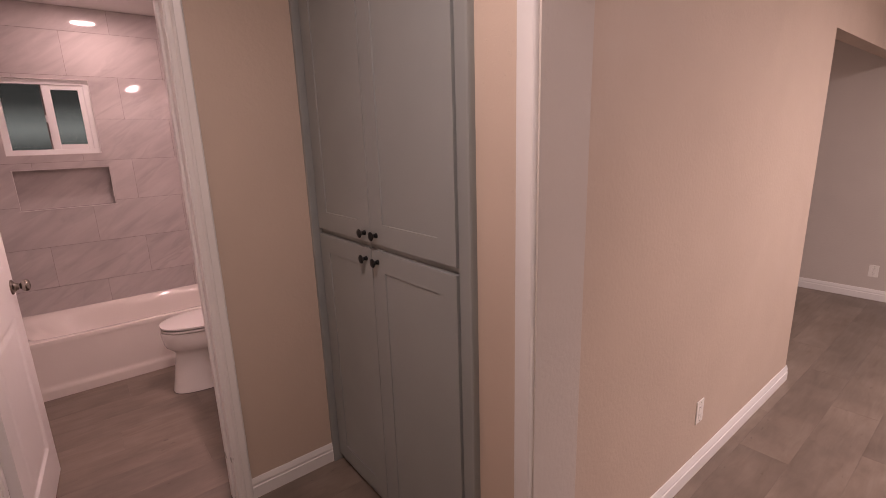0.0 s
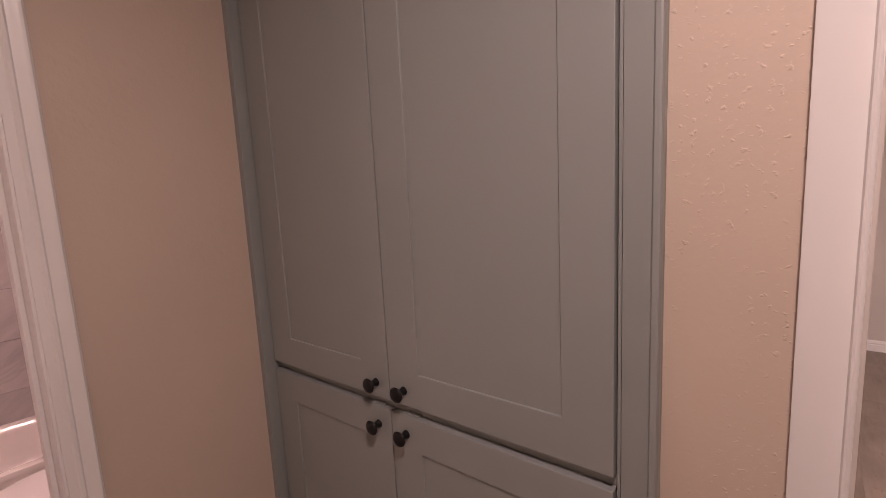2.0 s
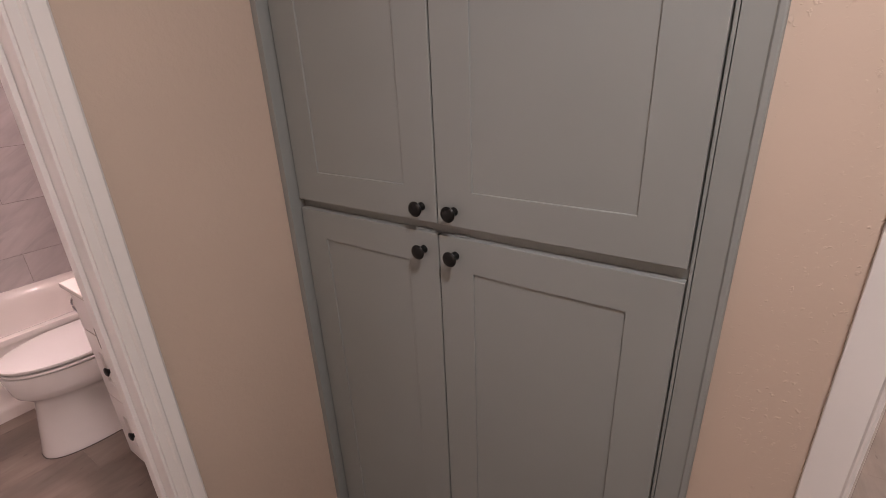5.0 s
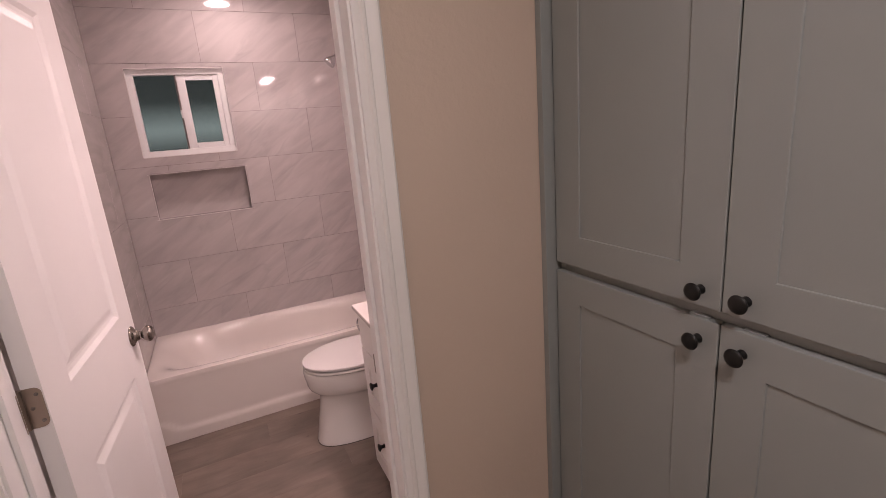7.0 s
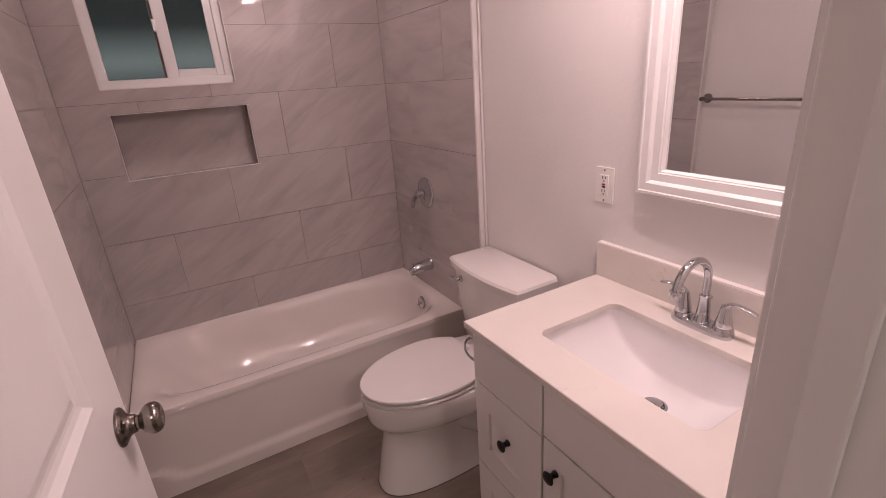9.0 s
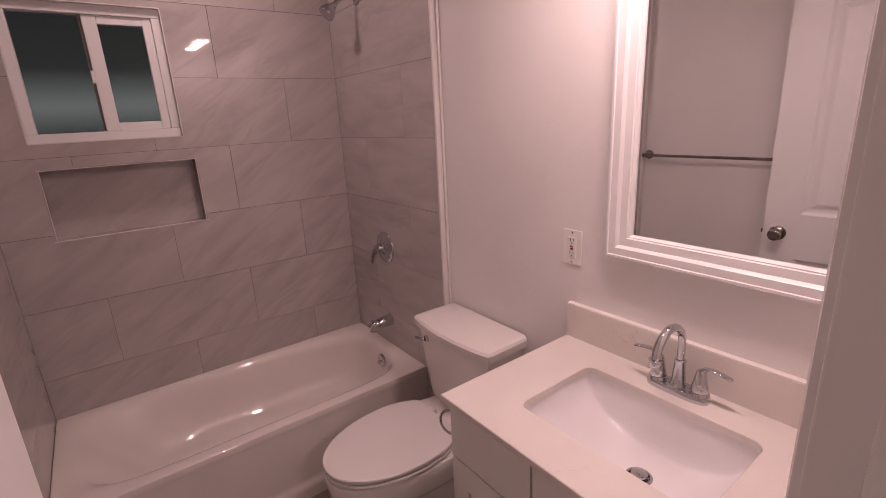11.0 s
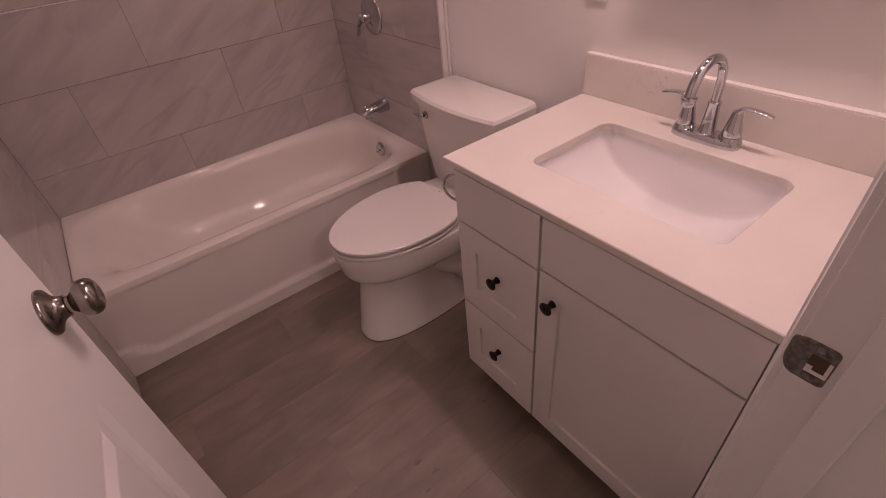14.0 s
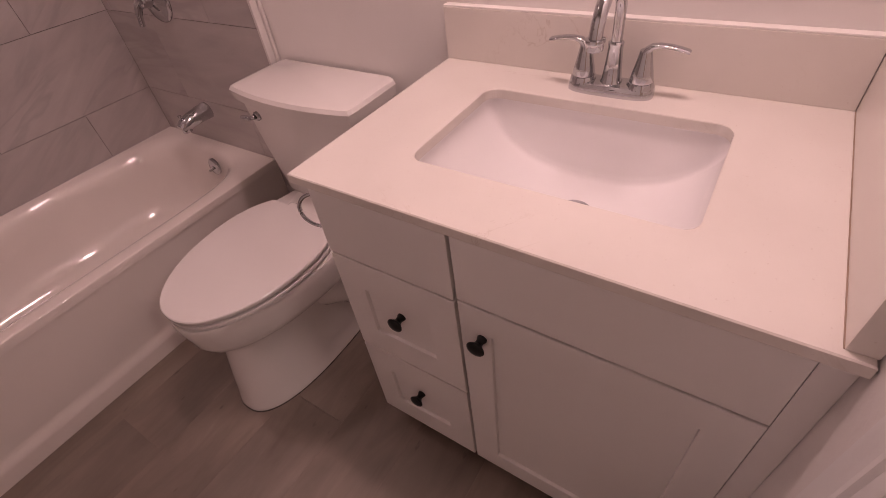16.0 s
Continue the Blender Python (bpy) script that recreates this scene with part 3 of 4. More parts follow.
def build_tub_taps():
    y = 1.962
    v = thing("shower_valve", (TXR, y, 0.965), "round chrome shower valve with a lever handle on tile", "shower valve")
    part("escutcheon", turned((-1, 0, 0), (TXR, y, 0.965), [(0, 0.082), (0.004, 0.082), (0.008, 0.079), (0.011, 0.071), (0.017, 0.056), (0.024, 0.036), (0.028, 0.026)], 44), M_CHROME, v, smooth=True)
    part("hub", turned((-1, 0, 0), (TXR - 0.012, y, 0.965), [(0, 0.028), (0.030, 0.025), (0.045, 0.022), (0.050, 0.014)]), M_CHROME, v, smooth=True)
    part("lever", tube([(TXR - 0.045, y, 0.970), (TXR - 0.060, y + 0.012, 0.955), (TXR - 0.068, y + 0.022, 0.925), (TXR - 0.072, y + 0.026, 0.890)], [0.019, 0.018, 0.015, 0.011], flat=0.75), M_CHROME, v, smooth=True)
    s = thing("tub_spout", (TXR, y + 0.01, 0.545), "chrome tub spout on the tiled wall", "tub spout")
    ys, zs = y + 0.01, 0.550
    part("body", tube([(TXR, ys, zs), (TXR - 0.03, ys, zs), (TXR - 0.08, ys, zs - 0.004), (TXR - 0.115, ys, zs - 0.012), (TXR - 0.132, ys, zs - 0.020)], [0.034, 0.032, 0.029, 0.026, 0.019]), M_CHROME, s, smooth=True)
    part("nozzle", turned((0, 0, -1), (TXR - 0.112, ys, zs - 0.014), [(0, 0.020), (0.024, 0.019), (0.026, 0.014)]), M_CHROME, s, smooth=True)
    part("diverter", turned((0, 0, 1), (TXR - 0.116, ys, zs + 0.008), [(0, 0.004), (0.014, 0.004), (0.016, 0.007), (0.022, 0.006)]), M_CHROME, s, smooth=True)
    yh = 2.035
    h = thing("wall_shower", (TXR, yh, 2.160), "chrome shower head on a bent wall arm", "shower")
    part("flange", turned((-1, 0, 0), (TXR, yh, 2.160), [(0, 0.030), (0.005, 0.029), (0.012, 0.016)]), M_CHROME, h, smooth=True)
    part("arm", tube([(TXR, yh, 2.160), (TXR - 0.045, yh, 2.162), (TXR - 0.085, yh, 2.150), (TXR - 0.120, yh, 2.120)], 0.0105), M_CHROME, h, smooth=True)
    part("head", turned((-0.72, 0, -0.70), (TXR - 0.115, yh, 2.125), [(0, 0.013), (0.012, 0.016), (0.020, 0.020), (0.045, 0.034), (0.062, 0.038), (0.068, 0.036), (0.070, 0.020)], 32), M_CHROME, h, smooth=True)


build_tub_taps()

# ---- toilet ----


def build_toilet():
    cy = 1.203
    dx = -0.032
    t = thing("toilet", (-0.40, cy, 0), "white porcelain two-piece toilet with the lid closed", "toilet")

    def sec(xa, xb, hw, z, power=2.3, egg=0.0):
        return oval((xa + xb + dx) / 2, cy, z, (xb - xa - dx) / 2, hw, power, 56, egg)
    bm = bmesh.new()
    loft(bm, [sec(-0.702, -0.12, 0.127, 0.0, 2.5), sec(-0.703, -0.12, 0.127, 0.010, 2.5), sec(-0.699, -0.12, 0.124, 0.022, 2.5),
              sec(-0.690, -0.12, 0.118, 0.07, 2.5), sec(-0.678, -0.12, 0.113, 0.14, 2.45), sec(-0.664, -0.10, 0.110, 0.21, 2.4), sec(-0.656, -0.08, 0.113, 0.258, 2.3, 0.03),
              sec(-0.660, -0.07, 0.128, 0.282, 2.28, 0.04), sec(-0.682, -0.06, 0.154, 0.302, 2.25, 0.06), sec(-0.704, -0.05, 0.173, 0.322, 2.2, 0.08), sec(-0.713, -0.05, 0.181, 0.345, 2.2, 0.08), sec(-0.717, -0.04, 0.184, 0.378, 2.2, 0.08), sec(-0.722, -0.03, 0.188, 0.400, 2.2, 0.08), sec(-0.7225, -0.03, 0.1885, 0.422, 2.2, 0.08),
              sec(-0.722, -0.03, 0.188, 0.427, 2.2, 0.08), sec(-0.7205, -0.03, 0.187, 0.4305, 2.2, 0.08), sec(-0.717, -0.03, 0.184, 0.432, 2.2, 0.08),
              sec(-0.650, -0.26, 0.130, 0.430, 2.2, 0.08), sec(-0.640, -0.27, 0.122, 0.400, 2.2, 0.08), sec(-0.560, -0.34, 0.060, 0.280, 2.2, 0.05)], True, True)
    part("bowl", bm, M_PORC, t, smooth=True)
    # trapway bulge and foot
    for s in (-1, 1):
        part("trapway", tube([(-0.44, cy + s * 0.055, 0.29), (-0.37, cy + s * 0.080, 0.245), (-0.30, cy + s * 0.092, 0.205), (-0.25, cy + s * 0.094, 0.13), (-0.23, cy + s * 0.086, 0.02)],
                             [0.045, 0.055, 0.058, 0.055, 0.052], 20), M_PORC, t, smooth=True)
        part("bolt_cap", turned((0, 0, 1), (-0.27, cy + s * 0.128, 0.0), [(0, 0.022), (0.012, 0.021), (0.022, 0.014), (0.026, 0.004)]), M_PORC, t, smooth=True)
    # thin dark ring: shade of the gap under the base, put in as colour
    bm = bmesh.new()
    loft(bm, [sec(-0.7045, -0.115, 0.129, 0.0, 2.5), sec(-0.7045, -0.115, 0.129, 0.003, 2.5)], True, True)
    part("base_shade_ring", bm, M_BASE_SHADE, t, "dark ring standing in for shade in the floor gap")

    def egg_ring(z, grow, back):
        out = []
        for x, y, zz in oval(-0.490, cy, z + 0.012, 0.260 + grow, 0.184 + grow, 2.15, 64, 0.10):
            out.append((min(x, back + grow), y, zz))
        return out
    back = -0.284
    z0, z1 = 0.4275, 0.4395
    bm = bmesh.new()
    loft(bm, [egg_ring(z0, -0.060, back), egg_ring(z0, -0.003, back), egg_ring(z0 + 0.0006, -0.0005, back), egg_ring(z0 + 0.002, 0.001, back), egg_ring(z1 - 0.002, 0.001, back),
              egg_ring(z1 - 0.0006, -0.0005, back), egg_ring(z1, -0.003, back), egg_ring(z1, -0.055, back), egg_ring(z0, -0.060, back)])
    part("seat", bm, M_SEAT, t, smooth=True)
    z0, z1 = 0.4475, 0.4640
    bm = bmesh.new()
    loft(bm, [egg_ring(z0 + 0.008, -0.030, back), egg_ring(z0, -0.014, back), egg_ring(z0, -0.004, back), egg_ring(z0 + 0.002, 0.002, back), egg_ring(z0 + 0.005, 0.003, back), egg_ring(z1 - 0.004, 0.003, back),
              egg_ring(z1 - 0.001, 0.0005, back), egg_ring(z1, -0.012, back), egg_ring(z1 + 0.002, -0.05, back), egg_ring(z1 + 0.003, -0.10, back)], True, True)
    part("lid", bm, M_SEAT, t, smooth=True)
    for s in (-1, 1):
        part("hinge_cap", box(-0.284, -0.246, cy + s * 0.075 - 0.022, cy + s * 0.075 + 0.022, 0.424, 0.455, 0.008, 3), M_SEAT, t, smooth=True)
    # tank

    def tank_ring(z, hw, front, bow):
        out = []
        n = 20
        for i in range(n + 1):
            s = -1 + 2 * i / n
            out.append((front - bow * (1 - s * s), cy + s * hw * (1 if abs(s) < 0.99 else 0.985), z))
        out += [(front + 0.02, cy + hw, z), (-0.020, cy + hw * 0.99, z), (-0.012, cy + hw * 0.95, z), (-0.012, cy - hw * 0.95, z), (-0.020, cy - hw * 0.99, z), (front + 0.02, cy - hw, z)]
        return out
    bm = bmesh.new()
    loft(bm, [tank_ring(0.425, 0.170, -0.165, 0.012), tank_ring(0.435, 0.182, -0.175, 0.014), tank_ring(0.60, 0.202, -0.190, 0.018), tank_ring(0.768, 0.218, -0.200, 0.022)], True, True)
    part("tank", bm, M_PORC, t, smooth=True)
    bm = bmesh.new()
    loft(bm, [tank_ring(0.762, 0.224, -0.203, 0.024), tank_ring(0.766, 0.232, -0.211, 0.027), tank_ring(0.795, 0.236, -0.215, 0.028), tank_ring(0.805, 0.230, -0.209, 0.027), tank_ring(0.809, 0.215, -0.196, 0.022)], True, True)
    part("tank_lid", bm, M_PORC, t, smooth=True)
    lv = part("flush_lever", turned((-1, 0, 0), (-0.205, cy + 0.150, 0.725), [(0, 0.014), (0.010, 0.014), (0.016, 0.010)]), M_CHROME, t, "chrome flush lever", True)
    part("lever_arm", tube([(-0.222, cy + 0.150, 0.725), (-0.232, cy + 0.165, 0.725), (-0.234, cy + 0.200, 0.722)], [0.007, 0.008, 0.006], flat=0.7), M_CHROME, lv, smooth=True)


build_toilet()

# ---- vanity ----
VF = -0.533          # front of the door and drawer faces
VY0, VY1 = 0.014, 0.776


def shaker_bm(plane, y0, y1, z0, z1, thick, stile, rail, depth):
    """A framed front facing -x at x = plane, with a flat recessed panel."""
    def ring(x, dy, dz):
        return [(x, y0 + dy, z0 + dz), (x, y1 - dy, z0 + dz), (x, y1 - dy, z1 - dz), (x, y0 + dy, z1 - dz)]
    b = 0.0016
    return loft(bmesh.new(), [ring(plane + thick, 0, 0), ring(plane + b, 0, 0), ring(plane + b * 0.3, b * 0.3, b * 0.3), ring(plane, b, b),
                              ring(plane, stile - 0.001, rail - 0.001), ring(plane + 0.0008, stile, rail), ring(plane + depth, stile + 0.0006, rail + 0.0006)], True, True)


def knob_bm(x, y, z, size=1.0):
    """Black knob pointing to -x: a waisted stem that flares to a wide, lightly domed head."""
    profile = [(0, 0.0100), (0.003, 0.0096), (0.007, 0.0078), (0.012, 0.0072), (0.016, 0.0086), (0.020, 0.0125), (0.0235, 0.0168),
               (0.0255, 0.0178), (0.0275, 0.0168), (0.030, 0.0120), (0.0315, 0.0050)]
    return turned((-1, 0, 0), (x, y, z), [(d * size, r * size) for d, r in profile], 22)


def build_vanity():
    v = thing("vanity_cabinet", (-0.24, 0.39, 0), "white shaker vanity cabinet with two drawers and a door", "vanity")
    bm = bmesh.new()
    x0 = VF + 0.048
    add_box(bm, VF + 0.020, -0.005, VY1 - 0.016, VY1, 0.085, 0.865)
    add_box(bm, VF + 0.020, -0.005, VY0, VY0 + 0.016, 0.085, 0.865)
    add_box(bm, x0 + 0.002, -0.005, VY0 + 0.016, VY1 - 0.016, 0.085, 0.105)
    add_box(bm, x0, x0 + 0.019, VY0 + 0.016, VY1 - 0.016, 0.835, 0.865)
    add_box(bm, x0, x0 + 0.018, 0.459, 0.497, 0.105, 0.835)
    add_box(bm, x0, x0 + 0.018, VY0 + 0.016, 0.459, 0.690, 0.725)
    add_box(bm, x0 + 0.001, x0 + 0.015, 0.497, VY1 - 0.016, 0.395, 0.425)
    add_box(bm, x0 + 0.001, x0 + 0.015, 0.497, VY1 - 0.016, 0.690, 0.715)
    add_box(bm, -0.015, -0.005, VY0 + 0.016, VY1 - 0.016, 0.105, 0.865)
    part("body", bm, M_VAN, v)
    part("filler_strip", box(VF + 0.004, VF + 0.030, BF + 0.0008, VY0 + 0.0002, 0.085, 0.864), M_VAN, v)
    part("toe_kick", box(x0 + 0.040, x0 + 0.055, VY0 + 0.01, VY1 - 0.01, 0, 0.085), M_VAN, v)
    part("side_foot", box(x0 + 0.040, -0.005, VY1 - 0.030, VY1 - 0.014, 0, 0.085), M_VAN, v)
    T = 0.019
    ya, yb, yc, yd = VY0 + 0.002, 0.4745, 0.4815, VY1 - 0.003
    part("false_front", box(VF, VF + T, ya, yb, 0.706, 0.848, 0.002), M_VAN, v)
    part("drawer_front", box(VF, VF + T, yc, yd, 0.697, 0.848, 0.002), M_VAN, v)
    d = part("drawer", shaker_bm(VF, yc, yd, 0.394, 0.691, T, 0.066, 0.080, 0.008), M_VAN, v)
    part("knob", knob_bm(VF + 0.008, (yc + yd) / 2, 0.560), M_BLACK, d, "black flared knob", True)
    d = part("drawer", shaker_bm(VF, yc, yd, 0.092, 0.388, T, 0.066, 0.080, 0.008), M_VAN, v)
    part("knob", knob_bm(VF + 0.008, (yc + yd) / 2, 0.255), M_BLACK, d, "black flared knob", True)
    d = part("door", shaker_bm(VF, ya, yb, 0.092, 0.700, T, 0.062, 0.066, 0.008), M_VAN, v)
    part("knob", knob_bm(VF, yb - 0.045, 0.622), M_BLACK, d, "black flared knob", True)
    # towel ring on the side panel
    r = thing("towel_ring", (-0.505, VY1, 0.79), "small chrome ring holder on the vanity side", "towel ring")
    part("post", turned((0, 1, 0), (-0.500, VY1, 0.812), [(0, 0.013), (0.004, 0.012), (0.007, 0.006), (0.022, 0.005), (0.025, 0.007)]), M_CHROME, r, smooth=True)
    part("ring", tube(arc((-0.508, VY1 + 0.020, 0.772), 0.040, 0, 352, 40, (-0.45, 0.89, 0), (0, 0, 1)), 0.0038, 10), M_CHROME, r, smooth=True)


build_vanity()
HOLE = (-0.424, -0.132, 0.163, 0.619)
CT = 0.885


def rounded(x0, x1, y0, y1, r, z, n=8):
    out = []
    for cx, cy, a0 in ((x1 - r, y1 - r, 0), (x0 + r, y1 - r, 90), (x0 + r, y0 + r, 180), (x1 - r, y0 + r, 270)):
        out += [(cx + r * math.cos(radians(a0 + 90 * i / n)), cy + r * math.sin(radians(a0 + 90 * i / n)), z) for i in range(n + 1)]
    return out


def build_counter():
    c = thing("countertop", (-0.25, 0.39, 0.865), "cream quartz vanity top with backsplash and sink cutout", "countertop")
    x0, x1, y0, y1 = -0.550, -0.002, BF + 0.002, 0.791
    hole = rounded(*HOLE, 0.028, CT)
    n = len(hole)

    def outer(z, d=0.0):
        cx, cy = (HOLE[0] + HOLE[1]) / 2, (HOLE[2] + HOLE[3]) / 2
        out = []
        per = n // 4
        corners = [(x1, y1), (x0, y1), (x0, y0), (x1, y0)]
        for k in range(4):
            for i in range(per):
                # each quarter turns round its own corner
                s = i / (per - 1)
                ax, ay = corners[k]
                px, py = corners[k - 1]
                nx, ny = corners[(k + 1) % 4]
                if s < 0.5:
                    f = 0.5 - s
                    qx, qy = ax + (px - ax) * f * 0.6, ay + (py - ay) * f * 0.6
                else:
                    f = s - 0.5
                    qx, qy = ax + (nx - ax) * f * 0.6, ay + (ny - ay) * f * 0.6
                out.append((min(max(qx, x0 + d), x1 - d), min(max(qy, y0 + d), y1 - d), z))
        return out
    inner_low = [(x, y, 0.865) for x, y, z in hole]
    inner_top = [(x, y, CT - 0.0015) for x, y, z in hole]
    cxm, cym = (HOLE[0] + HOLE[1]) / 2, (HOLE[2] + HOLE[3]) / 2
    inner_wide = [(x + math.copysign(0.0015, x - cxm), y + math.copysign(0.0015, y - cym), CT) for x, y, z in hole]
    bm = bmesh.new()
    loft(bm, [inner_low, inner_top, inner_wide, outer(CT, 0.002), outer(CT - 0.002), outer(0.867), outer(0.865, 0.002), inner_low])
    bmesh.ops.remove_doubles(bm, verts=bm.verts, dist=0.00005)
    part("top", bm, M_QUARTZ, c)
    part("backsplash", box(-0.021, -0.001, 0.010, 0.791, CT, 0.998, 0.0015), M_QUARTZ, c, "cream quartz backsplash")
    part("side_splash", box(-0.540, -0.001, BF + 0.0015, 0.009, CT, 0.998, 0.0015), M_QUARTZ, c, "cream quartz side splash")
    part("caulk_bead", box(-0.020, -0.0005, 0.010, 0.791, 0.998, 1.002, 0.0015), M_CAULK, c)
    part("seam", box(-0.539, -0.022, 0.0088, 0.0102, CT - 0.0002, CT + 0.0012), M_SEAM, c, "brownish open seam")


build_counter()


def build_sink():
    s = thing("sink", (-0.28, 0.388, 0.72), "white rectangular undermount porcelain sink", "sink")
    x0, x1, y0, y1 = HOLE[0] - 0.006, HOLE[1] + 0.006, HOLE[2] - 0.006, HOLE[3] + 0.006
    dx, dy = -0.254, 0.378
    # steep flat front and back walls, a trough-shaped bottom that climbs to the two ends, and a tight turn between them
    bm = bmesh.new()
    cy, hy, rim, low, rc = (y0 + y1) / 2, (y1 - y0) / 2, 0.8655, 0.729, 0.034
    rows = []
    m = 44
    for i in range(m + 1):
        u = -math.cos(math.pi * i / m)
        y = cy + hy * u
        z = rim - (rim - low) * (1 - abs(u) ** 2.5) ** 0.60
        depth = rim - z
        d = min(max(hy * (1 - abs(u)), 0.0), rc)
        inset = rc - math.sqrt(max(rc * rc - (rc - d) ** 2, 0.0))
        f = min(0.016, depth * 0.45)
        lean = 0.012 * depth / (rim - low)
        cross = []
        for k in range(4):
            cross.append((inset + lean * k / 4, rim - (depth - f) * k / 3))
        for k in range(1, 6):
            q = radians(18 * k)
            cross.append((inset + lean + f * (1 - math.cos(q)), z + f * (1 - math.sin(q))))
        half = [(x0 + o, h) for o, h in cross]
        other = [(x1 - o, h) for o, h in reversed(cross)]
        a0, a1 = half[-1][0], other[0][0]
        mid = [(a0 + (a1 - a0) * k / 9, z - 0.0035 * math.sin(math.pi * k / 9) * min(1, depth / 0.05)) for k in range(1, 9)]
        rows.append([bm.verts.new((px, y, pz)) for px, pz in half + mid + other])
    for ra, rb in zip(rows, rows[1:]):
        for k in range(len(ra) - 1):
            bm.faces.new((ra[k], rb[k], rb[k + 1], ra[k + 1]))
    bmesh.ops.remove_doubles(bm, verts=bm.verts, dist=0.00002)
    bmesh.ops.recalc_face_normals(bm, faces=bm.faces)
    for fc in bm.faces:
        if fc.calc_center_median().z < 0.75 and fc.normal.z < 0:
            bmesh.ops.reverse_faces(bm, faces=bm.faces)
            break
    part("basin", bm, M_SINK, s, smooth=True)
    part("drain_flange", turned((0, 0, 1), (dx, dy, 0.724), [(0, 0.033), (0.005, 0.032), (0.007, 0.026), (0.003, 0.022), (0.002, 0.010)], 32), M_CHROME, s, smooth=True)
    part("drain_stopper", turned((0.1, 0, 1), (dx, dy, 0.728), [(0, 0.010), (0.006, 0.020), (0.010, 0.0195), (0.013, 0.008)], 28), M_CHROME, s, smooth=True)


build_sink()


def build_faucet():
    x, y, z = -0.072, 0.390, CT
    f = thing("faucet", (x, y, z), "polished chrome two-handle faucet with a gooseneck spout", "faucet")
    bm = bmesh.new()
    loft(bm, [oval(x, y, z, 0.027, 0.080, 3.2), oval(x, y, z + 0.012, 0.027, 0.080, 3.2), oval(x, y, z + 0.019, 0.024, 0.077, 3.0), oval(x, y, z + 0.021, 0.018, 0.070, 3.0)], True, True)
    part("base", bm, M_CHROME, f, smooth=True)
    part("pedestal", turned((0, 0, 1), (x, y, z + 0.018), [(0, 0.0205), (0.004, 0.0200), (0.007, 0.0180), (0.040, 0.0150), (0.068, 0.0132), (0.070, 0.0140), (0.074, 0.0140), (0.076, 0.0118)], 28), M_CHROME, f, smooth=True)
    r = 0.063
    pts = [Vector((x, y, z + 0.085)), Vector((x + 0.001, y, z + 0.112))] + arc((x - r + 0.001, y, z + 0.136), r, 0, 178, 22, (1, 0, 0), (0, 0, 1))
    n = len(pts)
    part("spout", tube(pts, [0.0096 + 0.0014 * min(1, 1.4 * i / n) for i in range(n)], 20), M_CHROME, f, smooth=True)
    part("aerator", turned((0, 0, -1), pts[-1] + Vector((0, 0, 0.003)), [(0, 0.0128), (0.001, 0.0158), (0.005, 0.0162), (0.007, 0.0142), (0.017, 0.0140), (0.019, 0.0128), (0.019, 0.009), (0.015, 0.008)], 26), M_CHROME, f, smooth=True)
    part("lift_rod", turned((0, 0, 1), (x + 0.024, y, z + 0.018), [(0, 0.0025), (0.055, 0.0025), (0.057, 0.005), (0.064, 0.0055), (0.067, 0.002)], 12), M_CHROME, f, smooth=True)
    for s in (-1, 1):
        hy = y + s * 0.054
        h = part("handle", turned((0, 0, 1), (x, hy, z + 0.017), [(0, 0.0255), (0.004, 0.0245), (0.010, 0.0222), (0.0105, 0.0210), (0.012, 0.0215), (0.026, 0.0188), (0.042, 0.0152), (0.056, 0.0125), (0.066, 0.0105)], 28), M_CHROME, f, smooth=True)
        # the lever grows out of the body and sweeps outwards, flat and slightly drooping
        run = [(-0.001, 0.060, 0.0120), (0.0, 0.074, 0.0112), (0.003, 0.084, 0.0104), (0.010, 0.0905, 0.0096), (0.022, 0.0935, 0.0088), (0.038, 0.0930, 0.0086), (0.054, 0.0905, 0.0088), (0.067, 0.0875, 0.0088), (0.071, 0.0862, 0.0066)]
        rings = []
        for i, (o, h2, rad) in enumerate(run):
            o1, z1 = run[min(i + 1, len(run) - 1)][:2]
            o0, z0 = run[max(i - 1, 0)][:2]
            d = Vector((0, s * (o1 - o0), z1 - z0)).normalized()
            up = Vector((1, 0, 0)).cross(d)
            thin = 1.0 - 0.56 * min(1, i / 4)
            rings.append([Vector((x, hy + s * o, z + h2)) + Vector((1, 0, 0)) * rad * math.cos(q) + up * rad * thin * math.sin(q) for q in (2 * math.pi * k / 18 for k in range(18))])
        part("lever", loft(bmesh.new(), rings, True, True), M_CHROME, h, smooth=True)


build_faucet()


